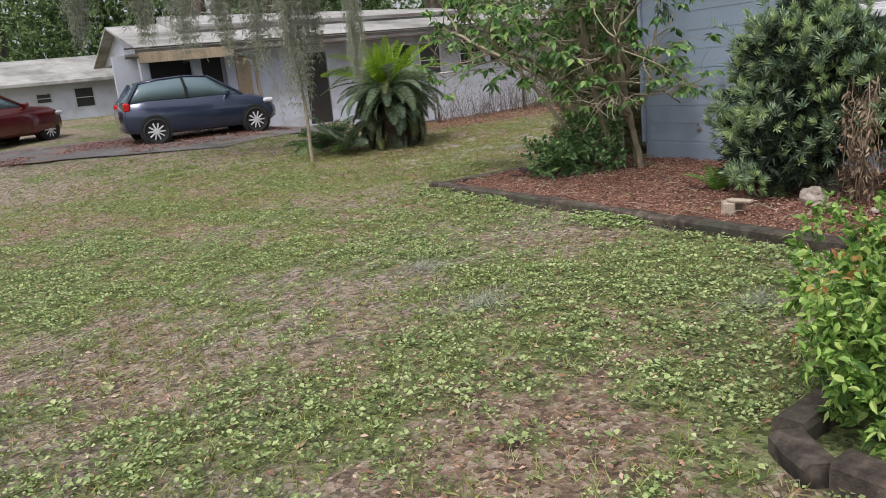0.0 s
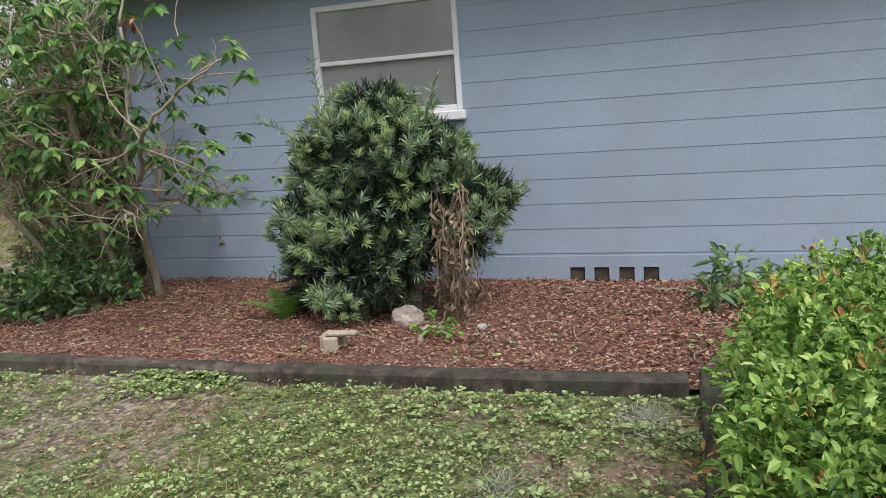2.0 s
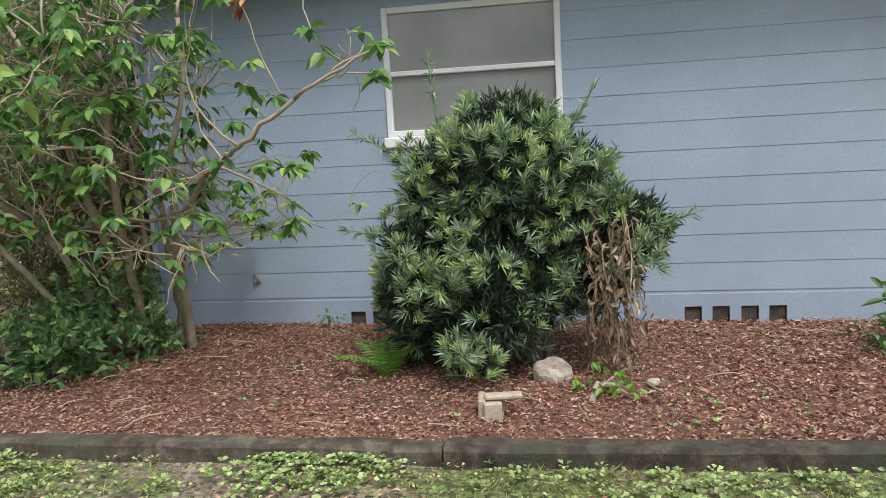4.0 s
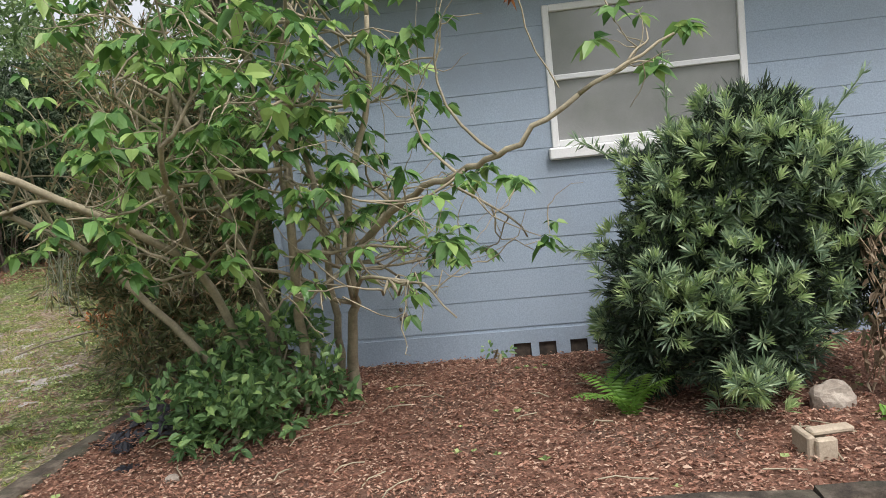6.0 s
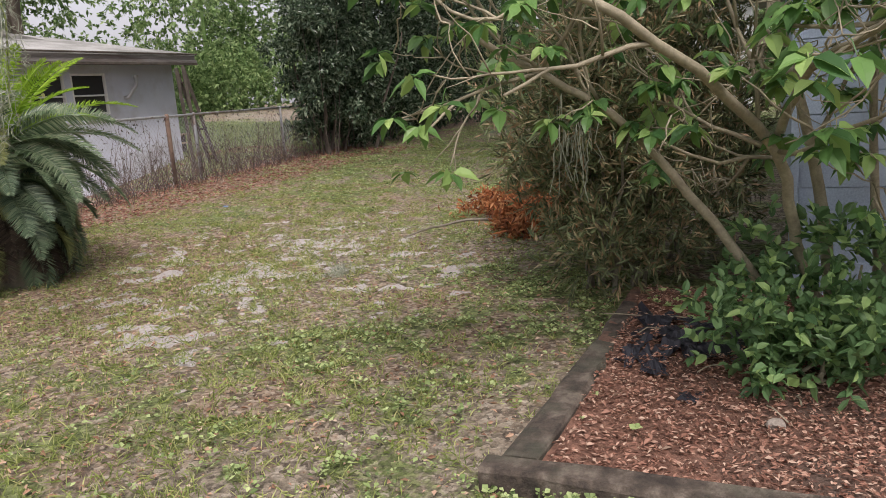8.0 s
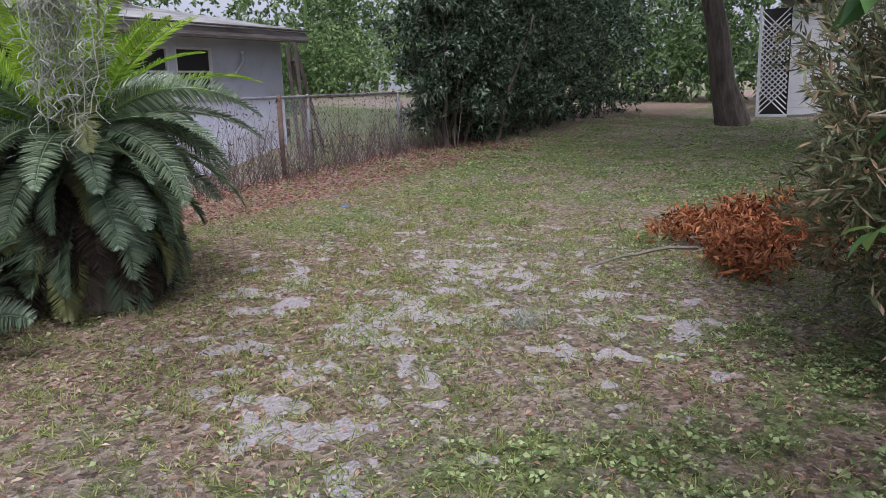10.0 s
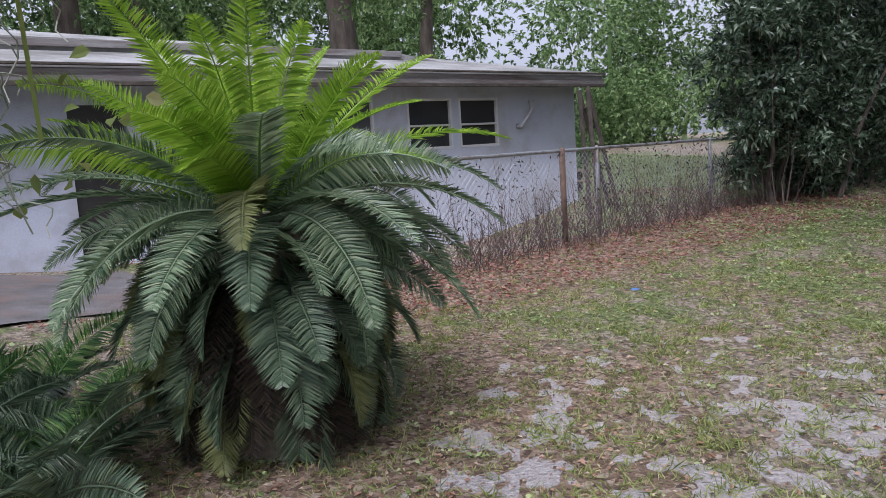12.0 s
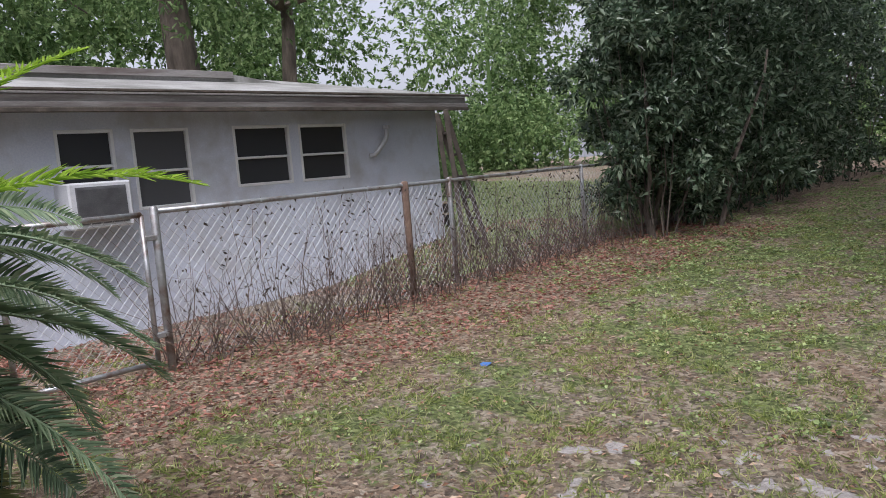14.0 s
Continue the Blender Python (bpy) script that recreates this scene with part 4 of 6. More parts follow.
def corner_tree():
    t = root("small_tree", (6.5, 7.1, 0.1), "multi-stemmed small tree with tan bark and large drooping leaves", "tree")
    stems = [
        ([(6.62, 6.88, 0.08), (6.55, 6.85, 0.4), (6.35, 6.75, 0.8), (6.24, 6.70, 1.11)], 0.045),
        ([(6.66, 6.95, 0.08), (6.6, 6.95, 0.5), (6.38, 6.9, 1.4), (6.25, 7.05, 2.4)], 0.032),
        ([(6.45, 7.15, 0.08), (6.3, 7.1, 0.6), (6.0, 7.0, 1.35), (5.75, 6.8, 2.2)], 0.04),
        ([(6.5, 7.35, 0.08), (6.3, 7.5, 0.6), (6.03, 7.61, 1.2), (5.2, 8.2, 1.8), (5.3, 8.7, 1.95)], 0.034),
        ([(6.55, 7.3, 0.08), (6.45, 7.45, 1.2), (6.3, 7.8, 2.4)], 0.036),
        ([(6.6, 7.1, 0.08), (6.58, 7.17, 1.3), (6.4, 7.3, 2.6)], 0.026),
        ([(6.4, 7.45, 0.08), (6.2, 7.9, 0.8), (6.05, 8.4, 1.4), (5.75, 9.1, 1.85)], 0.03),
    ]
    forks = [
        ([(6.24, 6.70, 1.11), (6.15, 6.5, 1.3), (5.8, 6.2, 1.5), (5.45, 5.9, 1.56), (5.2, 5.65, 1.66), (5.15, 5.35, 1.85)], 0.024),
        ([(6.24, 6.70, 1.11), (6.15, 6.68, 1.5), (6.1, 6.5, 1.9), (6.0, 6.4, 2.5)], 0.028),
        ([(6.03, 7.61, 1.2), (5.6, 7.5, 1.5), (5.1, 7.3, 1.62), (4.7, 7.1, 1.8)], 0.022),
    ]
    tips = []
    for pts, r in stems + forks:
        g = Geo()
        pts = np.array(pts)
        u = np.linspace(0, len(pts) - 1, len(pts) * 4)
        fine = np.stack([np.interp(u, np.arange(len(pts)), pts[:, k]) for k in range(3)], 1)
        fine[1:-1] = (fine[:-2] + fine[1:-1] + fine[2:]) / 3
        fine[1:] += rng.normal(size=(len(fine) - 1, 3)) * 0.008
        g.tube(fine, np.linspace(r, r * 0.5, len(fine)), 7)
        end = unit(fine[-1] - fine[-3])
        grow(g, tips, fine[-1], end + rng.normal(size=3) * 0.2, 0.5, r * 0.5, 2)
        for k in range(6 if r > 0.025 else 4):
            i = int(len(fine) * (0.45 + 0.5 * rng.random()))
            if fine[i][2] > 0.75:
                w = unit((-0.55, 0.25, 0.25) + rng.normal(size=3) * 0.65)
                grow(g, tips, fine[i], w, 0.5 + 0.4 * rng.random(), r * 0.38, 2)
        part("limb", g, M_STEM, t, smooth=True)
    lv = Geo()
    for q, (p, v, depth) in enumerate(tips):
        if p[2] < 0.85 + 0.3 * rng.random() or p[1] > 9.3 or rng.random() < 0.24:
            continue
        for _ in range(1 + (rng.random() < 0.25)):
            n = int(5 + rng.random() * 3)
            hub = p + unit(v + rng.normal(size=3) * 0.5) * 0.07
            lv.tube([p, (p + hub) / 2 + np.array((0, 0, 0.012)), hub], 0.0022, 3, False)
            a = np.arange(n) * 6.28 / n + rng.random() * 6.28 + rng.normal(size=n) * 0.2
            d = unit(np.stack([np.cos(a), np.sin(a), -0.25 + rng.normal(size=n) * 0.3], 1) + np.array((v[0], v[1], 0)) * 0.35)
            L = (0.075 + 0.045 * rng.random()) * (0.75 + 0.4 * rng.random(n))
            lv.broad(hub + d * 0.008, d, rand_dirs(n, 2.2), L, L * 0.6, 0.4, 0.14)
    tagged(part("leaves", lv, M_BIGLEAF, t), kind="stuff")
    tw = Geo()
    for k in rng.choice(len(tips), 70, replace=False):
        p, v, _ = tips[k]
        w = unit(v * 0.6 + rng.normal(size=3) * 0.8)
        e = p + w * (0.18 + 0.3 * rng.random())
        if e[0] < WALL_X - 0.15 and e[2] > 0.6:
            tw.tube(curve_pts(p, e, 8, rng.normal(size=3) * 0.05, 0.008), np.linspace(0.0045, 0.0016, 8), 4, False)
    tagged(part("bare_twig", tw, M_STEM, t, "thin crooked bare twigs"), kind="stuff")
    moss = Geo()
    for k in range(26):
        p = np.array((6.25, 8.6, 1.35)) + rng.normal(size=3) * np.array((0.05, 0.05, 0.06))
        moss.tube(curve_pts(p, p + np.array((rng.normal() * 0.05, rng.normal() * 0.05, -0.15 - 0.25 * rng.random())), 5, (0, 0, 0), 0.012), 0.0025, 3, False)
    part("hanging_moss", moss, M_MOSS, t, "grey moss hanging from a limb")


corner_tree()
leafy_bush("low_shrub", "low glossy green shrub at the foot of the small tree", "shrub",
           [(6.05, 7.45, 0.35), (5.85, 7.25, 0.28), (6.2, 7.0, 0.3), (5.9, 7.75, 0.3), (6.25, 7.7, 0.5), (6.3, 7.25, 0.55), (5.75, 7.5, 0.2)],
           [(0.3, 0.3, 0.28), (0.25, 0.25, 0.22), (0.25, 0.22, 0.25), (0.26, 0.25, 0.24), (0.28, 0.26, 0.26), (0.26, 0.26, 0.25), (0.2, 0.25, 0.16)],
           420, 6, 0.08, 0.042, M_LOWSHRUB, M_STEM, (6.1, 7.4, 0.09), 0.7, True, 0.15)

dk = [((7.75, 8.75, 0.75), (0.6, 0.55, 0.55)), ((7.6, 8.75, 1.45), (0.65, 0.6, 0.55)), ((8.2, 9.0, 1.0), (0.65, 0.55, 0.7)), ((7.4, 8.95, 1.15), (0.45, 0.5, 0.6)), ((8.5, 9.2, 1.7), (0.6, 0.45, 0.5)),
      ((7.8, 8.8, 2.1), (0.65, 0.6, 0.5)), ((7.25, 8.65, 0.5), (0.4, 0.4, 0.35)), ((8.6, 9.1, 0.6), (0.55, 0.5, 0.45)), ((7.3, 8.6, 1.9), (0.5, 0.5, 0.45)), ((7.9, 8.8, 2.7), (0.6, 0.6, 0.45))]
dk += [((7.55, 8.25, 0.65), (0.45, 0.4, 0.5)), ((7.6, 8.25, 1.4), (0.5, 0.4, 0.5)), ((7.7, 8.2, 2.1), (0.5, 0.4, 0.5)), ((8.4, 8.4, 1.2), (0.6, 0.5, 0.8)), ((9.2, 8.7, 1.4), (0.6, 0.6, 0.9)), ((7.15, 8.45, 1.2), (0.35, 0.35, 0.5)), ((7.75, 7.95, 1.0), (0.35, 0.28, 0.9)), ((8.7, 8.0, 1.3), (0.5, 0.32, 1.0))]
leafy_bush("evergreen_shrub", "tall dark evergreen shrub behind the corner of the blue house", "shrub", [a for a, _ in dk], [b for _, b in dk], 5200, 11, 0.085, 0.015, M_PODOB, M_BARK, (7.7, 8.75, 0.05), 0.3, False, 0.0)

# ---- shrubs along the fence ----
for i, (x, y, h, w, n) in enumerate(((16.6, 16.4, 3.7, 1.05, 1700), (17.9, 16.6, 4.4, 1.2, 1800), (19.3, 16.7, 4.5, 1.4, 1600), (21.6, 16.8, 4.4, 1.5, 1400), (24.4, 17.2, 4.7, 1.7, 1300), (27.9, 17.0, 4.9, 2.0, 1200))):
    z0 = gz1(x, y)
    cs, rs = [], []
    for k in range(17):
        a = k * 2.4
        q = w * (0.3 + 0.75 * rng.random())
        zz = z0 + h * (0.12 - 0.05 * (x > 18) + 0.83 * (k / 16))
        cs.append((x + math.cos(a) * q, y + math.sin(a) * q * 0.75, zz))
        r = w * (0.27 + 0.17 * rng.random())
        rs.append((r * 1.25, r * 1.05, r * 0.75))
    size = 0.11 if x < 18 else 0.135
    bush = leafy_bush("fence_shrub", "tall dark glossy-leaved shrub crowding the chain-link fence", "shrub", cs, rs, int(n * 1.1), 8, size, size * 0.42, M_LIGUSTRUM, M_OAK, (x, y, z0), 0.35, False, 0.2, 1.2, 0.68, 0.011)
    bush["group"] = "shrubs along the fence"
    for k in range(3):
        q = np.array((x + rng.normal() * w * 0.3, y + rng.normal() * w * 0.2, z0 - 0.05))
        part("trunk", Geo().tube(curve_pts(q, q + np.array((rng.normal() * 0.5, rng.normal() * 0.3, h * 0.6)), 6, (0, 0, 0), 0.05), np.linspace(0.045, 0.015, 6), 6), M_OAK, bush)


# ---- trees and woods ----
# The crown is unseen, enlarged and shifted off its trunk to shade the lawn.
far_tree(25.9, 12.6, 14, 9.5, 0.36, 80, 36000, 0.27, low=0.52, shift=(-8.0, -2.5), label="tall oak with a thick grey trunk beside the shed, unseen crown set to shade the lawn")
far_tree(10.2, 29.5, 14, 5.0, 0.4, 26, 14000, 0.14, label="dark oak behind the white house")
far_tree(6.2, 27.8, 13, 4.5, 0.55, 26, 14000, 0.14, (1.2, 0), label="dark leaning oak behind the porch")
far_tree(0.6, 36, 12, 5.5, 0.4, 24, 9000, 0.17, label="oak standing behind the low white building")
far_tree(20.5, 30, 14, 5.0, 0.3, 30, 16000, 0.14, label="slim oak behind the white house")
far_tree(12.0, 33, 15, 5.5, 0.35, 26, 14000, 0.15, label="oak in the woods behind the white house")


def woods(name, label, spots, mat, per_spot, size, seed_h):
    g = Geo()
    cs, rs = [], []
    for x, y in spots:
        z0 = gz1(x, y)
        for k in range(11):
            cs.append((x + rng.normal() * 2.2, y + rng.normal() * 1.6, z0 + seed_h * (0.08 + 0.9 * rng.random())))
            s = 1.1 + 1.1 * rng.random()
            rs.append((s * 1.3, s * 1.1, s))
    clump_crown(g, len(spots) * per_spot, cs, rs, 6, size, size * 0.55, 1.4, 0.45, 0.1, 0.2)
    for x, y in spots:
        z0 = gz1(x, y)
        g2 = curve_pts((x, y, z0 - 0.2), (x + rng.normal(), y + rng.normal(), z0 + seed_h * 0.9), 6, (0, 0, 0), 0.15)
        g.tube(g2, np.linspace(0.16, 0.04, 6), 5)
    thing(name, g, mat, label, "woods", kind="stuff")


woods("woods", "bright green loose-leaved woods beyond the houses", [(x + rng.normal(), 40 + rng.normal() * 2) for x in np.arange(14, 48, 3.2) if not 33 < x < 38.5], M_WOODS, 1500, 0.26, 12.0)
# These woods use a darker leaf copy, with shade put into its colour.
woods("woods", "green woods behind the white house, leaf colour darkened as shade", [(x + rng.normal(), 44 + rng.normal() * 2) for x in np.arange(-10, 16, 3.2)], M_WOODS_SHADE, 1200, 0.28, 12.0)
woods("woods", "deep green woods behind the shed, leaf colour darkened as shade", [(42 + rng.normal() * 2, y + rng.normal()) for y in np.arange(0, 33, 3.4)], M_WOODS_SHADE, 1200, 0.27, 12.0)
woods("woods", "distant green trees across the street", [(-32 + rng.normal() * 2, y) for y in np.arange(-30, 50, 7)] + [(x, -34 + rng.normal() * 2) for x in np.arange(-30, 45, 7)], M_WOODS_SHADE, 150, 0.7, 9.0)
woods("undergrowth", "low green undergrowth at the edge of the woods", [(x, 37 + rng.normal()) for x in np.arange(-12, 42, 2.6)] + [(39 + rng.normal(), y) for y in np.arange(2, 36, 2.8)], M_WOODS, 420, 0.24, 3.6)
leafy_bush("understory_shrub", "light green shrub in the neighbour's back yard", "shrub", [(19.5, 25, 1.2), (20.6, 25.4, 1.6), (21.5, 25, 1.1), (18.8, 25.6, 1.7)], [(0.9, 0.7, 0.7), (0.9, 0.8, 0.8), (0.8, 0.7, 0.6), (0.8, 0.7, 0.9)], 1000, 6, 0.16, 0.08, M_WOODS, M_BARK, (20, 25, 0.6), 0.3)
leafy_bush("browning_shrub", "shrub with browning leaves in the back yard", "shrub", [(18.0, 22.6, 1.5), (18.3, 22.8, 1.0), (17.8, 22.5, 2.0)], [(0.35, 0.35, 0.4), (0.4, 0.35, 0.35), (0.3, 0.3, 0.35)], 240, 6, 0.11, 0.05, M_DRYLEAF, M_BARK, (18, 22.6, 0.6), 0.2)


# ---- moss oak overhead ----
def moss_oak():
    x, y = -3.5, 16.5
    z0 = gz1(x, y)
    t = root("mossy_oak", (x, y, z0), "spreading oak limb hung with grey moss", "tree")
    trunk = Geo().tube([(x, y, z0 - 0.1), (x + 0.1, y, z0 + 1.5), (x + 0.4, y - 0.1, z0 + 3.2), (x + 0.5, y, z0 + 6)], [0.5, 0.4, 0.36, 0.2], 10)
    part("trunk", trunk, M_OAK, t)
    limb = Geo()
    spans = [((x + 0.3, y, z0 + 3), (6.0, 11.4, 3.6)), ((1.5, 14.2, 4.2), (5.3, 13.2, 3.9)), ((1.5, 14.2, 4.2), (3.3, 16.5, 4.1)), ((-1, 15.5, 4.0), (2.0, 18.5, 4.6))]
    for a, b in spans:
        limb.tube(curve_pts(a, b, 10, (0, 0, 0.7), 0.06), np.linspace(0.16, 0.03, 10), 7)
    part("limb", limb, M_OAK, t)
    crown = Geo()
    cs = [(x + 0.5 + rng.normal() * 2.0, y + rng.normal() * 2.0, z0 + 5.5 + rng.random() * 3) for _ in range(14)]
    clump_crown(crown, 1400, cs, [(1.1, 1.1, 0.8)] * 14, 5, 0.11, 0.045, 1.3, 0.5, 0.1)
    cs = [(0.9, 20.5, 3.6), (0.1, 21, 3.9), (1.9, 20.6, 4.3), (2.6, 19.5, 4.6), (1.0, 18.9, 4.4)]
    clump_crown(crown, 520, cs, [(0.7, 0.6, 0.45)] * 5, 5, 0.10, 0.04, 1.3, 0.5, 0.1)
    part("crown", crown, M_OAKLEAF, t)
    return t


moss_oak()


def moss_curtain(label, x, y, ztop, zlow, wide, n, thick=0.003, curl=0.02, fine=False):
    g = Geo()
    for _ in range(n):
        a = np.array((x + rng.normal() * wide, y + rng.normal() * wide))
        low = zlow + (ztop - zlow) * min(0.92, abs(rng.normal()) * 0.42)
        z = np.arange(ztop, low, -0.06 if fine else -0.12)
        if len(z) < 4:
            continue
        w = np.cumsum(rng.normal(size=(len(z), 2)) * curl, axis=0)
        w *= np.minimum(1, 0.22 / np.maximum(np.abs(w).max(), 0.01))
        taper = np.linspace(1, 0.4, len(z))[:, None]
        pts = np.column_stack([np.array((x, y)) + (a - (x, y)) * taper + w, z])
        g.tube(pts, thick * 0.6, 3, False)
        if fine:
            u = np.linspace(0, 1, 7)[:, None]
            for k in rng.integers(0, len(z), len(z) * 2):
                d, w0 = rand_dirs(1, -0.5)[0] * (0.03 + 0.05 * rng.random()), rng.random() * 6.28
                q = pts[k] + d * u - np.array((0, 0, 0.05)) * u * u
                q[:, :2] += 0.016 * np.column_stack([np.cos(w0 + 7 * u[:, 0]) - math.cos(w0), np.sin(w0 + 7 * u[:, 0]) - math.sin(w0)])
                g.tube(q, thick * 0.5, 3, False)
        else:
            k = rng.integers(0, len(z), len(z) * 4)
            g.leaves(pts[k], rand_dirs(len(k), -1.0), rand_dirs(len(k)), 0.06 + 0.08 * rng.random(len(k)), thick * 1.3, 0.1, 0.3)
    ob = root("hanging_moss", (x, y, ztop), label, "moss", "moss on the oak limbs")
    tagged(part("moss_mass", g, M_MOSS, ob), kind="stuff")


moss_curtain("pale grey moss hanging from an oak limb beside the palm", 5.22, 11.58, 3.6, 1.36, 0.10, 95, 0.0028, 0.012, True)
for mx, my, mlow, mn in ((4.8, 13.25, 0.85, 90), (5.25, 13.5, 1.9, 80), (4.3, 13.6, 1.75, 90), (3.8, 13.9, 1.95, 80), (3.2, 14.2, 2.1, 70), (2.6, 14.4, 2.3, 60)):
    moss_curtain("grey moss curtain hanging from an oak limb", mx, my, 4.2, mlow, 0.17, mn, 0.0045)
moss_curtain("grey moss curtain hanging from an oak limb", 2.0, 18.5, 4.6, 2.6, 0.25, 60, 0.006)
sap = root("sapling", (4.85, 13.3, gz1(4.85, 13.3)), "slender pale sapling trailing moss", "tree")
part("trunk", Geo().tube(curve_pts((4.85, 13.3, gz1(4.85, 13.3) - 0.05), (4.7, 13.35, 3.2), 9, (0.06, 0, 0), 0.015), np.linspace(0.035, 0.015, 9), 7), M_STEM, sap)
yl = Geo()
yl.tube(curve_pts((4.9, 11.2, 3.0), (5.4, 11.67, 1.62), 8, (0.1, 0, 0), 0.02), 0.005, 4)
vp = np.array((5.38, 11.66, 1.6)) + rng.normal(size=(26, 3)) * np.array((0.10, 0.08, 0.10))
yl.broad(vp[:14], rand_dirs(14), rand_dirs(14, 1.5), 0.035, 0.026)
thing("hanging_vine", yl, M_GRASS, "thin vine with small yellowing leaves in the moss", "vine")


# ---- sago palm's dead skirt, brush pile and bed things ----
def brush_pile():
    x, y = 10.25, 10.2
    b = root("brush_pile", (x, y, gz1(x, y)), "heap of rust-brown dead branches and leaves on the lawn", "brush pile")
    dead = Geo()
    for k in range(17):
        a = rng.random() * 6.28
        c = np.array((x + math.cos(a) * 0.7 * rng.random(), y + math.sin(a) * 0.5 * rng.random(), gz1(x, y) + 0.06 + 0.17 * rng.random()))
        e = c + np.array((math.cos(a) * 0.6, math.sin(a) * 0.55, -0.05))
        p = curve_pts(c, e, 14, (0, 0, 0.12), 0.02)
        part("dead_branch", Geo().tube(p, np.linspace(0.01, 0.003, 14), 4), M_BRUSH, b)
        n = 260
        i = rng.integers(0, 14, n)
        dead.leaves(p[i] + rng.normal(size=(n, 3)) * np.array((0.09, 0.09, 0.06)), rand_dirs(n, 0.55), rand_dirs(n), 0.05 + 0.07 * rng.random(n), 0.026, 0.35, 0.1)
    tagged(part("dead_leaves", dead, M_BRUSH, b, "curled rust-brown dead leaves"), kind="stuff")
    g = Geo().tube(curve_pts((9.9, 10.4, 0.14), (9.05, 11.05, 0.11), 8, (0, 0, 0.03), 0.01), np.linspace(0.018, 0.008, 8), 6)
    part("bare_branch", g, M_BARK, b)


brush_pile()
M_ROCK = surface("pale_limestone", [(0.3, (0.24, 0.20, 0.165)), (0.7, (0.44, 0.39, 0.33))], 12, 0.9, grain=40, bump_by=0.8, dist=0.01)
M_BRICK = surface("buff_concrete", [(0.3, (0.34, 0.28, 0.21)), (0.7, (0.46, 0.39, 0.30))], 14, 0.9, grain=90, bump_by=0.5, vary=0.15)


def rock(x, y, z, s, label):
    bm = bmesh.new()
    bmesh.ops.create_icosphere(bm, subdivisions=3, radius=1)
    for v in bm.verts:
        k = 1 + 0.35 * noise.noise(v.co * 1.3 + Vector((x * 7, y * 5, 0))) + 0.12 * noise.noise(v.co * 4)
        v.co = Vector((v.co.x * s[0] * k, v.co.y * s[1] * k, max(v.co.z, -0.5) * s[2] * k))
    me = bpy.data.meshes.new("rock")
    bm.to_mesh(me)
    bm.free()
    me.materials.append(M_ROCK)
    ob = tagged(new("rock", me), label, "rock")
    ob.location = (x, y, z)


rock(5.85, 4.05, 0.14, (0.085, 0.125, 0.1), "pale rough limestone rock under the shrub")
rock(5.75, 3.45, 0.11, (0.03, 0.04, 0.03), "small pale stone on the mulch")
rock(5.35, 7.6, 0.11, (0.03, 0.04, 0.025), "small pale stone on the mulch")


def block_pieces():
    b = root("broken_block", (5.22, 4.36, 0.1), "broken buff concrete block lying on the mulch beside the timber", "block")
    z = 0.072
    for c, s, r in (((5.16, 4.35, z + 0.06), (0.045, 0.10, 0.11), 8), ((5.24, 4.42, z + 0.065), (0.17, 0.04, 0.12), 6), ((5.24, 4.30, z + 0.125), (0.07, 0.21, 0.028), 10), ((5.3, 4.36, z + 0.05), (0.04, 0.12, 0.09), -4)):
        part("web", Geo().box(c, s, 0.008, pose(0, 0, 0, 0, 0, r)), M_BRICK, b)


block_pieces()


def fern(x, y, n, ln):
    f = root("fern", (x, y, float(bed_z(x, y))), "small bright green fern on the mulch", "fern")
    for i in range(n):
        a = i * 2.4 + rng.normal() * 0.2
        fern_frond(f, (x, y, float(bed_z(x, y))), a, radians(82 - 30 * rng.random()), ln * (0.8 + 0.4 * rng.random()))


def fern_frond(parent, base, az, elev, length, n=16):
    t = np.linspace(0, 1, n)
    el = elev - 1.1 * t
    st = length / (n - 1)
    hd = np.array((math.cos(az), math.sin(az), 0))
    pts = np.array(base) + np.concatenate([[0], np.cumsum(np.cos(el[:-1]) * st)])[:, None] * hd + np.concatenate([[0], np.cumsum(np.sin(el[:-1]) * st)])[:, None] * np.array((0, 0, 1.0))
    tan = unit(np.gradient(pts, axis=0))
    side = np.cross(hd, (0, 0, 1.0))
    nor = unit(np.cross(side, tan))
    g = Geo().tube(pts, np.linspace(0.003, 0.001, n), 3, False)
    for sg in (-1, 1):
        ll = 0.10 * np.sin(np.pi * np.clip(0.2 + 0.8 * t, 0, 1)) + 0.008
        g.leaves(pts, sg * side[None, :] + tan * 0.35, nor, ll, 0.022, 0.05, 0.1, 0.35)
    part("frond", g, M_FERN, parent)


fern(5.92, 5.12, 9, 0.42)
dv = Geo()
for k in range(24):
    a = np.array((5.95 + rng.normal() * 0.06, 3.68 + rng.normal() * 0.1, 0.95 + rng.random() * 0.2))
    p = curve_pts(a, (5.92 + rng.normal() * 0.05, 3.66 + rng.normal() * 0.09, 0.12 + 0.3 * rng.random()), 8, (-0.08, 0, 0), 0.025)
    dv.tube(p, 0.004, 3, False)
    i = rng.integers(0, 8, 16)
    dv.broad(p[i] + rng.normal(size=(16, 3)) * 0.025, rand_dirs(16, -1.2), rand_dirs(16), 0.06, 0.028, 0.3, 0.3)
thing("dead_vine", dv, M_DEADVINE, "tangle of dry tan vine hanging on the shrub", "vine")
M_PLASTIC, _nt, _b = material("black_plastic", 0.35)
_b.inputs["Base Color"].default_value = (0.022, 0.022, 0.03, 1)


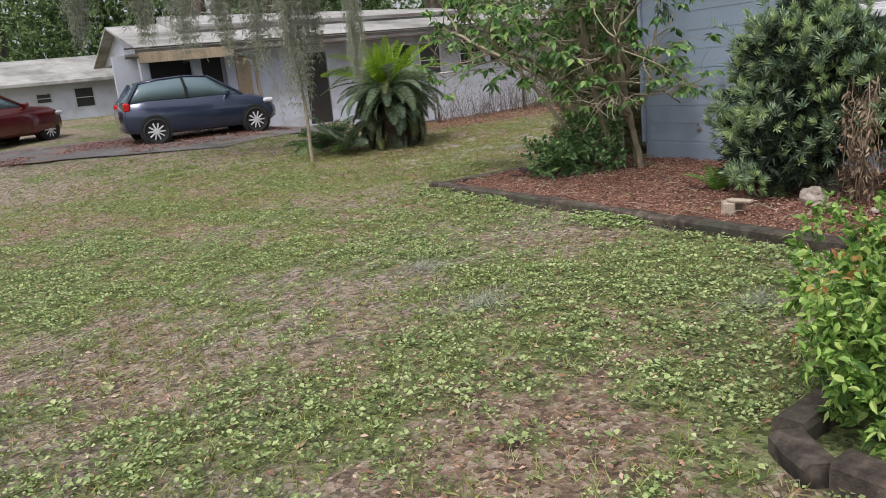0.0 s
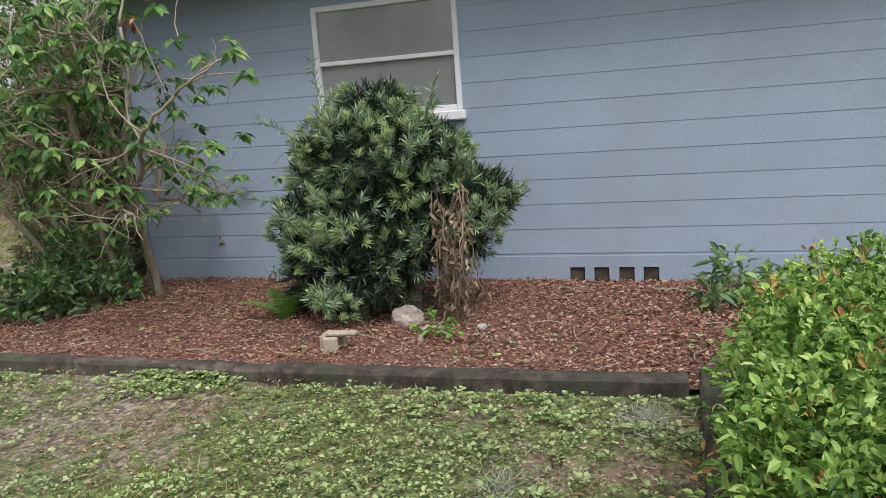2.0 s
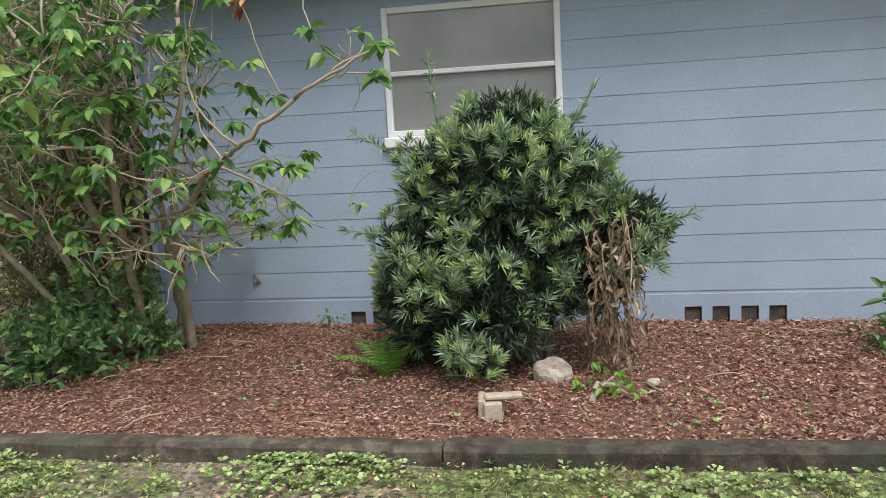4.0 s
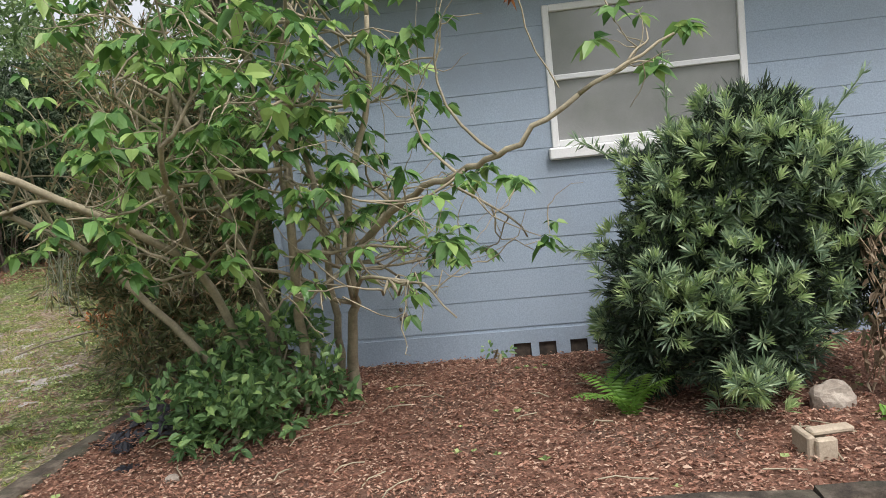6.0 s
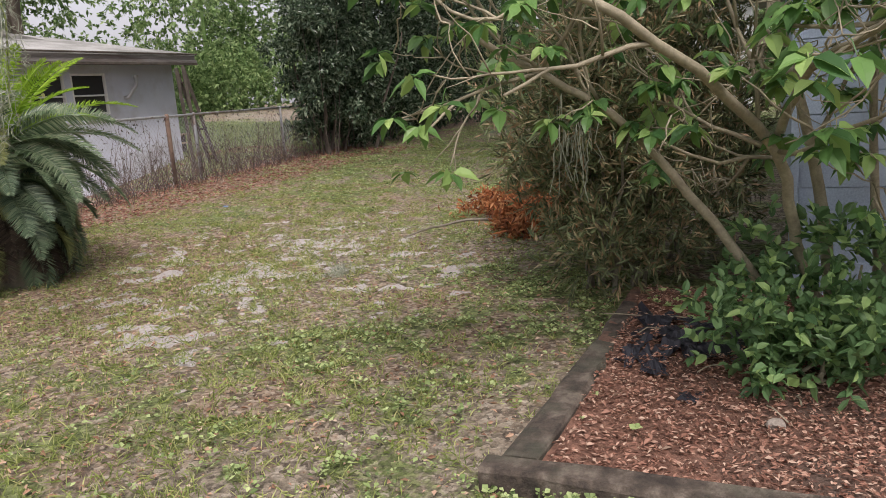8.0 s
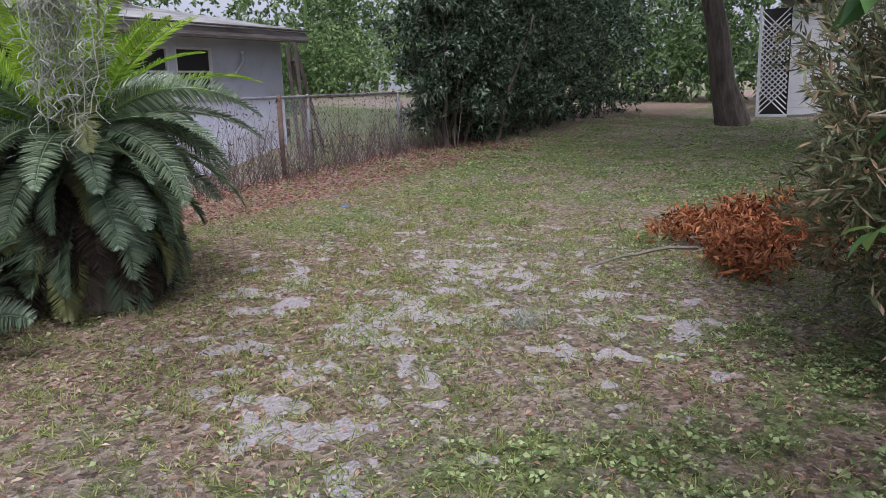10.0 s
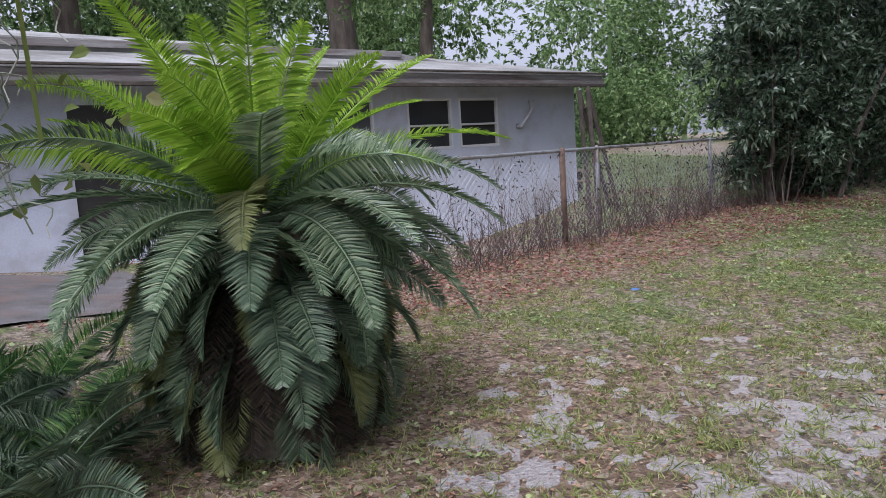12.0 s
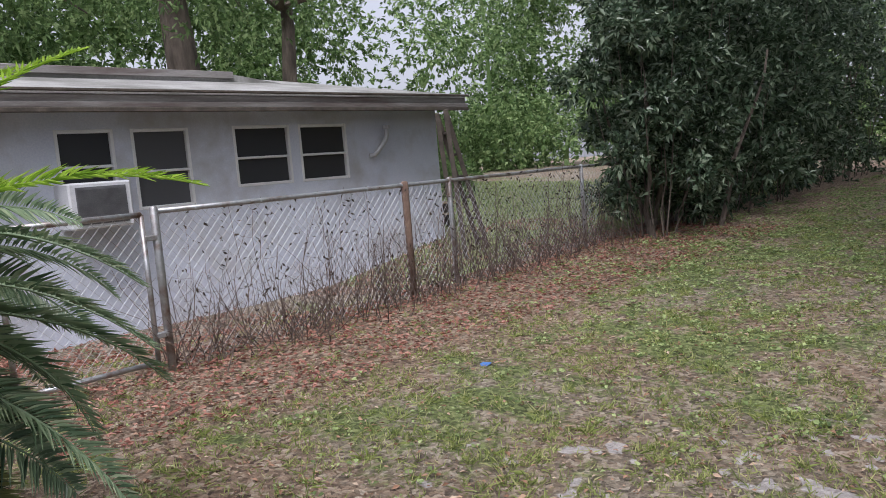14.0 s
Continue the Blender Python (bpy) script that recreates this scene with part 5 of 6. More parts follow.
def scrap(x, y, sx, sy):
    n = 12
    u, v = np.meshgrid(np.linspace(-1, 1, n), np.linspace(-1, 1, n))
    rag = 1 + 0.9 * fbm(u.ravel() * 1.2 + x * 9, v.ravel() * 1.2 + y * 9, 1.6, 4.0)
    px, py = x + u.ravel() * sx * rag, y + v.ravel() * sy * rag
    z = bed_z(px, py) + 0.03 + 0.055 * fbm(px, py, 7.0, 8.0)
    i = (np.arange(n - 1)[:, None] * n + np.arange(n - 1)[None, :]).ravel()
    thing("plastic_scrap", Geo().add(np.column_stack([px, py, z]), np.stack([i, i + 1, i + n + 1, i + n], 1)), M_PLASTIC, "torn crumpled black landscape plastic on the bed", "plastic sheet", "plastic scraps")


for q in ((6.42, 8.2, 0.2, 0.1), (6.2, 8.05, 0.2, 0.09), (6.1, 7.85, 0.12, 0.13), (6.3, 7.75, 0.2, 0.07), (5.9, 8.15, 0.13, 0.06), (6.5, 7.95, 0.07, 0.17), (6.55, 8.25, 0.1, 0.08), (6.0, 8.27, 0.15, 0.05), (5.55, 7.95, 0.06, 0.04)):
    scrap(*q)
blue = Geo().broad(np.array([(10.62, 14.5, 0.17)]), np.array([(1.0, 0.2, 0.2)]), np.array([(0, 0, 1.0)]), 0.12, 0.09, 0.1)
M_BLUE, _nt, _b = material("blue_plastic", 0.4)
_b.inputs["Base Color"].default_value = (0.08, 0.2, 0.5, 1)
thing("litter_scrap", blue, M_BLUE, "small scrap of blue plastic on the lawn", "litter")

# timbers of the hedge's bed
for a, b in (((5.1, 1.93, 0.1), (3.5, 1.9, 0.1)), ((3.48, 1.9, 0.1), (2.35, 1.72, 0.1)), ((2.28, 1.68, 0.1), (2.16, 1.45, 0.1)), ((2.2, 1.42, 0.13), (2.3, 0.4, 0.13))):
    timber("landscape_timber", a, b, 0.14, 0.16, "dark weathered timber edging the hedge")

leafy_bush("seedling", "small dark seedling at the foot of the blue wall", "plant", [(7.14, 5.92, 0.2)], [(0.06, 0.09, 0.09)], 7, 4, 0.05, 0.025, M_LOWSHRUB, M_STEM, (7.15, 5.92, 0.1), 0.6, True)
leafy_bush("leafy_weed", "green weed sprouting beside the rock", "weed", [(5.6, 3.75, 0.17), (5.5, 3.68, 0.14)], [(0.1, 0.12, 0.08), (0.08, 0.1, 0.06)], 22, 4, 0.05, 0.034, M_FERN, M_STEM, (5.58, 3.73, 0.08), 0.6, True)


leafy_bush("wall_sprig", "dark broad leaves of a sprig hanging against the blue wall", "plant", [(7.12, 6.98, 2.02), (7.12, 6.78, 1.92)], [(0.1, 0.16, 0.12), (0.08, 0.12, 0.1)], 9, 5, 0.1, 0.042, M_LIGUSTRUM, M_STEM, (6.66, 6.95, 1.0), -0.7, True, 0.5)
red = root("red_leaf_spray", (5.15, 5.6, 2.3), "spray of reddish new leaves at a branch tip", "leaves")
part("twig", Geo().tube(curve_pts((5.17, 5.42, 1.9), (5.14, 5.6, 2.36), 6, (0.03, 0.02, 0), 0.006), 0.004, 4), M_STEM, red)
part("leaf_cluster", Geo().broad(np.array((5.14, 5.6, 2.37)) + rng.normal(size=(9, 3)) * 0.015, rand_dirs(9, -0.3), rand_dirs(9, 1.5), 0.07, 0.028, 0.4), M_BRUSH, red, "rusty red leaves", True)
nest = Geo()
for k in range(5):
    nest.box((WALL_X + 0.004, 6.6 + rng.normal() * 0.015, 0.51 + rng.normal() * 0.015), (0.022, 0.028, 0.035), 0.009)
thing("mud_nest", nest, M_BARK, "small brown mud nest stuck on the blue siding", "nest")


def fallen_moss(x, y, r):
    n = 420
    a, q = rng.random(n) * 6.28, np.abs(rng.normal(size=n)) * 0.45
    px, py = x + np.cos(a) * q * r * 1.5, y + np.sin(a) * q * r
    g = Geo().leaves(np.column_stack([px, py, gz(px, py) + 0.012 + 0.03 * rng.random(n)]), rand_dirs(n), rand_dirs(n), 0.05 + 0.05 * rng.random(n), 0.005, 0.1)
    thing("fallen_moss", g, M_MOSS, "grey tuft of fallen moss lying on the lawn", "moss", "fallen moss tufts", "stuff")


for q in ((2.6, 5.05, 0.28), (2.45, 3.98, 0.3), (3.55, 2.78, 0.26), (4.4, 2.25, 0.2), (7.65, 10.97, 0.2)):
    fallen_moss(*q)


# ---- chain-link fence ----
M_RUST = surface("rusty_post", [(0.3, (0.10, 0.06, 0.045)), (0.7, (0.22, 0.15, 0.11))], 9, 0.9, grain=70, bump_by=0.5)


def fence_y(x):
    return 16.3 + (x - 9.2) * 0.07


def chain_link(geo, x0, x1, z0, z1, pitch=0.08, r=0.0016):
    """Crossed wires between z0(x) and z1, tied into diamonds."""
    h = z1 - z0
    n = int((x1 - x0 + h) / pitch)
    for s in (1, -1):
        for i in range(n):
            u = x0 - h + i * pitch if s > 0 else x0 + i * pitch
            a, b = np.array((u, z0)), np.array((u + s * h, z1))
            t0, t1 = 0.0, 1.0
            lo, hi = (x0 - a[0]) / (s * h), (x1 - a[0]) / (s * h)
            t0, t1 = max(t0, min(lo, hi)), min(t1, max(lo, hi))
            if t1 - t0 < 0.03:
                continue
            p, q = a + (b - a) * t0, a + (b - a) * t1
            off = 0.002 * s
            geo.tube([(p[0], fence_y(p[0]) + off, p[1]), (q[0], fence_y(q[0]) + off, q[1] + 0.02)], r, 3, False)


def fence():
    f = root("chain_link_fence", (9.25, fence_y(9.25), 0.26), "old galvanised chain-link fence grown through with dry weeds", "fence")
    for x, m, r, lab in ((9.27, M_GALV, 0.03, ""), (11.93, M_RUST, 0.036, "rusty leaning line post"), (12.62, M_GALV, 0.026, ""), (15.4, M_GALV, 0.026, ""), (18.4, M_GALV, 0.026, ""), (21.4, M_GALV, 0.026, "")):
        g0 = gz1(x, fence_y(x))
        part("post", Geo().tube([(x, fence_y(x), g0 - 0.1), (x, fence_y(x), 1.46), (x, fence_y(x), 1.475)], [r, r, r * 0.6], 10), m, f, lab, True)
    part("top_rail", Geo().tube(curve_pts((9.27, fence_y(9.27), 1.435), (21.4, fence_y(21.4), 1.45), 14, (0, 0, 0), 0.006), 0.02, 8), M_GALV, f, smooth=True)
    for a, b in ((9.27, 11.93), (11.93, 15.4), (15.4, 18.4)):
        g = Geo()
        chain_link(g, a, b, gz1((a + b) / 2, 16.4) - 0.02, 1.43)
        part("wire_mesh", g, M_GALV, f)
    for x in (9.6, 10.2, 10.8, 11.4, 13.0, 13.8):
        part("wire_tie", Geo().tube([(x, fence_y(x) - 0.024, 1.42), (x + 0.01, fence_y(x), 1.465), (x + 0.015, fence_y(x) + 0.024, 1.42)], 0.003, 4), M_GALV, f)
    g = root("gate", (8.7, 16.3, 0.3), "galvanised chain-link gate standing closed beside the palm", "gate")
    part("gate_frame", Geo().tube([(9.17, 16.3, 0.36), (9.17, 16.3, 1.42)], 0.02, 8).tube([(8.22, 16.27, 0.36), (8.22, 16.27, 1.42)], 0.02, 8).tube([(9.17, 16.3, 1.42), (8.22, 16.27, 1.42)], 0.02, 8).tube([(9.17, 16.3, 0.36), (8.22, 16.27, 0.36)], 0.02, 8), M_GALV, g, smooth=True)
    m = Geo()
    chain_link(m, 8.22, 9.17, 0.36, 1.42)
    part("wire_mesh", m, M_GALV, g)
    for z in (0.55, 1.25):
        part("hinge", Geo().box((9.22, 16.3, z), (0.09, 0.05, 0.04), 0.006), M_GALV, g)
    p = root("gate_post", (8.1, 16.26, 0.3), "plain round galvanised steel gate post", "post")
    part("post_tube", Geo().tube([(8.12, 16.26, 0.2), (8.12, 16.26, 1.5)], 0.03, 10), M_GALV, p, smooth=True)


fence()


def dry_weeds():
    g = Geo()
    for _ in range(520):
        x = 9.3 + 6.8 * rng.random()
        y = fence_y(x) + rng.normal() * 0.22
        h = 0.2 + 0.55 * rng.random() ** 1.5 + (0.45 if rng.random() < 0.22 else 0)
        z = gz1(x, y)
        p = curve_pts((x, y, z), (x + rng.normal() * 0.18, y + rng.normal() * 0.15, z + h), 6, (rng.normal() * 0.08, 0, 0), 0.015)
        g.tube(p, np.linspace(0.005, 0.0018, 6), 3, False)
        for k in (2, 3, 4):
            d = rand_dirs(1, 0.4)[0]
            g.tube([p[k], p[k] + d * 0.08, p[k] + d * 0.17 + np.array((0, 0, 0.03))], 0.0016, 3, False)
    thing("dry_weeds", g, M_DRYWEED, "dry brown weed stalks tangled along the fence", "weeds", kind="stuff")
    v = Geo()
    n = 700
    x = 9.4 + 6.2 * rng.random(n)
    z = gz(x, 16.4) + 1.15 * rng.random(n) ** 0.8
    v.leaves(np.column_stack([x, fence_y(x) + rng.normal(size=n) * 0.05, z]), rand_dirs(n, -0.6), rand_dirs(n), 0.05, 0.02, 0.3)
    thing("fence_vine", v, M_SKIRT, "withered vine leaves caught in the fence wire", "vine", kind="stuff")


dry_weeds()

# ---- neighbour's house, details ----
M_PALEWOOD = surface("sun_bleached_plywood", [(0.3, (0.38, 0.29, 0.19)), (0.7, (0.5, 0.4, 0.28))], 5, 0.85, grain=40, bump_by=0.3, stretch=(1, 1, 0.2))
M_ACBODY = surface("grey_enamel", [(0.3, (0.55, 0.56, 0.58)), (0.7, (0.64, 0.65, 0.67))], 6, 0.5, grain=60)
M_GRILLE = surface("grey_grille", [(0.3, (0.10, 0.10, 0.105)), (0.7, (0.16, 0.16, 0.165))], 8, 0.6, grain=90)
M_OLDWOOD = surface("dark_old_wood", [(0.3, (0.05, 0.042, 0.034)), (0.7, (0.12, 0.10, 0.08))], 7, 0.9, grain=40, bump_by=0.5)


def house_details():
    a = root("air_conditioner", (10.22, 19.55, 1.22), "grey window air conditioner in a boarded window", "air conditioner")
    part("casing", Geo().box((10.22, 19.62, 1.49), (0.68, 0.42, 0.5), 0.02), M_ACBODY, a)
    part("grille_panel", Geo().box((10.22, 19.408, 1.49), (0.54, 0.014, 0.4)), M_GRILLE, a)
    gr = Geo()
    for k in range(16):
        gr.box((10.22, 19.396, 1.31 + k * 0.0235), (0.52, 0.012, 0.012))
    part("grille", gr, M_GRILLE, a, "grey slatted grille")
    p = root("wall_pipe", (14.55, 19.75, 1.95), "bent grey vent pipe on the white wall", "pipe")
    part("pipe_tube", Geo().tube([(14.45, 19.82, 1.86), (14.45, 19.7, 1.86), (14.52, 19.68, 1.93), (14.66, 19.68, 2.06), (14.7, 19.68, 2.14), (14.7, 19.68, 2.24)], 0.035, 10), M_ALU, p, smooth=True)
    part("pipe_cap", Geo().tube([(14.7, 19.68, 2.24), (14.7, 19.68, 2.29)], 0.055, 10), M_ALU, p)
    # layered eaves
    for k, (y, z, h, mat) in enumerate(((19.255, 2.695, 0.03, M_OLDWOOD), (19.285, 2.49, 0.05, M_OLDWOOD), (19.30, 2.545, 0.06, M_FASCIA))):
        part("eave_board", Geo().box((9.53, y, z), (13.24, 0.05, h), 0.006), mat, NEIGH)
    up = Geo()
    x0, x1 = 4.6, 14.6
    up.add([(x0, 21.2, 3.02), (x1, 21.2, 3.02), (x1 + 0.0, 25.2, 3.02), (x0, 25.2, 3.02), (x0, 21.2, 3.3), (x1 - 1.5, 21.2, 3.22), (x1 - 1.5, 25.2, 3.22), (x0, 25.2, 3.3), (x0, 23.3, 3.75), (x1 - 1.2, 23.3, 3.55)],
           [(0, 1, 5, 4), (1, 2, 6, 5), (2, 3, 7, 6), (3, 0, 4, 8, 7), (4, 5, 9, 8), (8, 9, 6, 7), (5, 6, 9)])
    part("upper_roof", up, M_ROOF, NEIGH)
    part("upper_fascia", Geo().box(((x0 + x1 - 1.5) / 2, 21.17, 3.2), (x1 - 1.5 - x0, 0.05, 0.1), 0.006), M_FASCIA, NEIGH)
    # porch at the west end
    for x in (3.35, 4.55):
        part("porch_post", Geo().box((x, NY - 0.1, 1.6), (0.22, 0.22, 2.05), 0.015), M_STUCCO, NEIGH)
    part("porch_fascia", Geo().box((4.3, NY - 0.56, 2.47), (2.2, 0.04, 0.24), 0.006), M_PALEWOOD, NEIGH, "tan plywood porch fascia")
    part("porch_back_wall", Geo().box((4.2, NY + 2.4, 1.5), (2.4, 0.2, 2.4)), M_STUCCO, NEIGH)
    part("porch_screen", Geo().box((4.3, NY + 0.25, 1.75), (1.9, 0.04, 1.4)), M_SCREEN, NEIGH, "dark porch screen")
    part("boarded_window", Geo().box((5.72, NY - 0.03, 1.85), (0.36, 0.05, 1.0), 0.006), M_PALEWOOD, NEIGH, "window boarded with bleached plywood")
    part("boarded_window", Geo().box((6.05, NY - 0.03, 1.85), (0.08, 0.05, 1.0), 0.006), M_PALEWOOD, NEIGH, "strip of bleached plywood")
    part("front_door", Geo().box((7.67, NY + 0.08, 1.38), (0.62, 0.06, 1.84), 0.01), M_DARK, NEIGH, "dark front door standing shut")
    # wooden step frame leaning at the corner
    l = root("wooden_stepladder", (15.0, 18.5, gz1(15, 18.5)), "weathered wooden stepladder standing by the house corner", "ladder")
    z0 = gz1(15, 18.5)
    tops = [(14.72, 18.45, 2.38), (14.86, 18.75, 2.36)]
    for t in tops:
        for dx in (0.18, 0.72):
            part("rail", Geo().tube([t, (t[0] + dx, t[1], z0 - 0.02)], 0.045, 4), M_OLDWOOD, l)
    for k in range(6):
        u = 0.14 + k * 0.15
        q = [np.array(t) + (np.array((t[0] + 0.72, t[1], z0)) - np.array(t)) * u for t in tops]
        part("rung", Geo().tube([q[0], q[1]], 0.02, 6), M_OLDWOOD, l)
    b = root("wooden_bench", (16.2, 20.8, gz1(16.2, 20.8)), "pale weathered bench in the back yard", "bench")
    for z in (0.25, 0.45):
        part("board", Geo().box((16.3, 20.6, gz1(16.2, 20.6) + z), (1.3, 0.3, 0.04), 0.01), M_PALEWOOD, b)
    for x in (15.8, 16.8):
        part("leg", Geo().box((x, 20.6, gz1(16.2, 20.6) + 0.22), (0.06, 0.28, 0.44), 0.01), M_OLDWOOD, b)


house_details()


# ---- driveway, cars, far building, shed ----
M_DRIVE = surface("grey_brown_gravel", [(0.3, (0.10, 0.095, 0.09)), (0.7, (0.20, 0.19, 0.185))], 3, 0.95, grain=50, bump_by=0.7, dist=0.015, grime=(0.22, 0.14, 0.105), grime_scale=1.0)


def strip(name, x0, x1, ya, yb, mat, label, category):
    n, m = 60, 14
    u, v = np.meshgrid(np.linspace(0, 1, n), np.linspace(0, 1, m))
    u, v = u.ravel(), v.ravel()
    x = x0 + (x1 - x0) * u
    lo, hi = np.interp(x, *ya), np.interp(x, *yb)
    y = lo + (hi - lo) * v + 0.12 * fbm(x, v, 1.2, 7.0) * (1 - v)
    z = gz(x, y) + 0.02
    i = (np.arange(m - 1)[:, None] * n + np.arange(n - 1)[None, :]).ravel()
    return thing(name, Geo().add(np.column_stack([x, y, z]), np.stack([i, i + 1, i + n + 1, i + n], 1)), mat, label, category, kind="structure", smooth=True)


strip("driveway", -14, 7.6, ((-14, -0.1, 4, 7.6), (18.4, 17.2, 15.9, 17.2)), ((-14, 2, 7.6), (22, 20.4, 19.2)), M_DRIVE, "worn grey gravel driveway strewn with brown leaves", "driveway")
M_TYRE, _nt, _b = material("tyre_rubber", 0.85)
_b.inputs["Base Color"].default_value = (0.02, 0.02, 0.02, 1)
M_RIM, _nt, _b = material("alloy", 0.35, 0.35)
_b.inputs["Base Color"].default_value = (0.75, 0.75, 0.77, 1)
# The bluish tint paints the sky's reflection into the car glass.
M_CARGLASS = glass_mat("sky_tinted_car_glass", (0.16, 0.23, 0.26), 0.04)


def paint(name, c):
    m, nt, b = material(name, 0.25, 0.3)
    b.inputs["Coat Weight"].default_value = 1.0
    n = noise_tex(nt, coords(nt), 3.0)
    nt.links.new(ramp(nt, n, [(0.3, c), (0.7, tuple(k * 1.15 for k in c))]), b.inputs["Base Color"])
    return m


M_LAMP, _nt, _b = material("red_lens", 0.15)
_b.inputs["Base Color"].default_value = (0.55, 0.015, 0.01, 1)
M_HEADLAMP, _nt, _b = material("clear_lens", 0.1)
_b.inputs["Base Color"].default_value = (0.6, 0.62, 0.65, 1)


def loft(rings):
    g = Geo()
    k = len(rings[0])
    vs = np.concatenate([np.asarray(r, float) for r in rings])
    fs = [(i * k + j, i * k + (j + 1) % k, (i + 1) * k + (j + 1) % k, (i + 1) * k + j) for i in range(len(rings) - 1) for j in range(k)]
    fs += [tuple(range(k))[::-1], tuple((len(rings) - 1) * k + j for j in range(k))]
    return g.add(vs, fs)


def car(at, yaw, length, mat, label, roof_z, body, cabin):
    """body: (x, low, top, half width); cabin: (x, base, top, half width at base, at top), x as shares of the length."""
    c = root("car", (0, 0, 0), label, "car")
    rings = []
    for x, lo, hi, w in body:
        X = x * length
        rings.append([(X, -w * 0.9, lo), (X, -w, lo + 0.12), (X, -w * 1.01, (lo + hi) / 2), (X, -w * 0.97, hi - 0.05), (X, -w * 0.86, hi), (X, 0, hi + 0.02), (X, w * 0.86, hi), (X, w * 0.97, hi - 0.05), (X, w * 1.01, (lo + hi) / 2), (X, w, lo + 0.12), (X, w * 0.9, lo)])
    part("body", loft(rings), mat, c, smooth=True)
    rings = [[(x * length, -wb, zb), (x * length, -(wb + wt) / 2 - 0.03, (zb + zt) / 2), (x * length, -wt, zt), (x * length, wt, zt), (x * length, (wb + wt) / 2 + 0.03, (zb + zt) / 2), (x * length, wb, zb)] for x, zb, zt, wb, wt in cabin]
    part("glasshouse", loft(rings), M_CARGLASS, c, "glass with reflected sky in its tint", True)
    top = [(x * length, zt, wt) for x, zb, zt, wb, wt in cabin if zt > roof_z - 0.14]
    part("roof", loft([[(X, -w - 0.02, z - 0.03), (X, -w, z + 0.012), (X, 0, z + 0.03), (X, w, z + 0.012), (X, w + 0.02, z - 0.03)] for X, z, w in top]), mat, c, smooth=True)
    for s in (-1, 1):
        for i, j, r in ((0, 1, 0.05), (len(cabin) - 1, len(cabin) - 2, 0.035)):
            xa, zb, _, wb, _ = cabin[i]
            xb, _, zt, _, wt = cabin[j]
            part("pillar", Geo().tube([(xa * length, s * wb, zb), ((xa + xb) / 2 * length, s * ((wb + wt) / 2 + 0.02), (zb + zt) / 2), (xb * length, s * wt, zt)], r, 6), mat, c)
        m = len(cabin) // 2
        xa, zb, zt, wb, wt = cabin[m]
        part("pillar", Geo().tube([(xa * length - 0.05, s * wb, zb), (xa * length - 0.05, s * ((wb + wt) / 2 + 0.035), (zb + zt) / 2), (xa * length - 0.08, s * wt, zt)], 0.035, 6), M_TYRE, c)
        part("mirror", Geo().box((0.17 * length, s * (cabin[0][3] + 0.12), 1.0), (0.1, 0.18, 0.12), 0.03), mat, c)
        part("tail_light", Geo().box((-0.47 * length, s * body[1][3] * 0.93, 0.88), (0.16, 0.14, 0.2), 0.04), M_LAMP, c, "red tail light")
        part("headlight", Geo().box((0.445 * length, s * body[-3][3] * 0.87, 0.72), (0.26, 0.16, 0.12), 0.04), M_HEADLAMP, c, "clear headlight")
        for k, dx in enumerate((-0.32, 0.335)):
            wx, wy, wr = dx * length, s * 0.74, 0.29
            part("wheel_arch", Geo().tube([(wx, s * 0.6, wr + 0.02), (wx, s * 0.835, wr + 0.02)], wr + 0.06, 20), M_TYRE, c)
            a = np.linspace(0, 2 * np.pi, 25)[:-1]
            prof = [(0.19, 0.03), (0.27, 0.0), (0.29, 0.03), (0.29, 0.15), (0.27, 0.18), (0.19, 0.16)]
            vs = [(wx + r * math.cos(t), s * (0.87 - o), wr + r * math.sin(t)) for t in a for r, o in prof]
            kk = len(prof)
            fs = [(i * kk + j, i * kk + j + 1, ((i + 1) % 24) * kk + j + 1, ((i + 1) % 24) * kk + j) for i in range(24) for j in range(kk - 1)]
            tyre = part("wheel", Geo().add(vs, fs), M_TYRE, c)
            rim = Geo().tube([(wx, s * 0.80, wr), (wx, s * 0.83, wr)], 0.195, 20).tube([(wx, s * 0.8, wr), (wx, s * 0.862, wr)], 0.05, 10)
            part("rim_disc", rim, M_RIM, tyre)
            for q in range(10):
                t = q * 0.628
                part("spoke", Geo().box((wx + 0.11 * math.cos(t), s * 0.852, wr + 0.11 * math.sin(t)), (0.17, 0.015, 0.035), 0.004, Matrix.Rotation(-t, 4, "Y")), M_RIM, tyre)
    ang = Matrix.Translation(at) @ pose(0, 0, 0, 0, 0, yaw) @ Matrix.Diagonal((0.94, 0.94, 0.94, 1))
    c.matrix_world = ang
    return c


M_NAVY, M_RED = paint("dark_blue_paint", (0.03, 0.043, 0.085)), paint("maroon_paint", (0.13, 0.012, 0.016))
HATCH_B = ((-0.5, 0.45, 0.80, 0.70), (-0.48, 0.3, 0.98, 0.78), (-0.32, 0.22, 1.0, 0.82), (0.0, 0.2, 0.98, 0.83), (0.22, 0.2, 0.97, 0.82), (0.36, 0.22, 0.88, 0.79), (0.45, 0.26, 0.76, 0.72), (0.5, 0.34, 0.6, 0.58))
HATCH_C = ((-0.47, 0.95, 1.0, 0.72, 0.66), (-0.38, 0.97, 1.38, 0.74, 0.58), (-0.26, 0.98, 1.44, 0.76, 0.6), (-0.08, 0.97, 1.47, 0.77, 0.61), (0.06, 0.95, 1.42, 0.76, 0.6), (0.27, 0.93, 0.97, 0.74, 0.66))
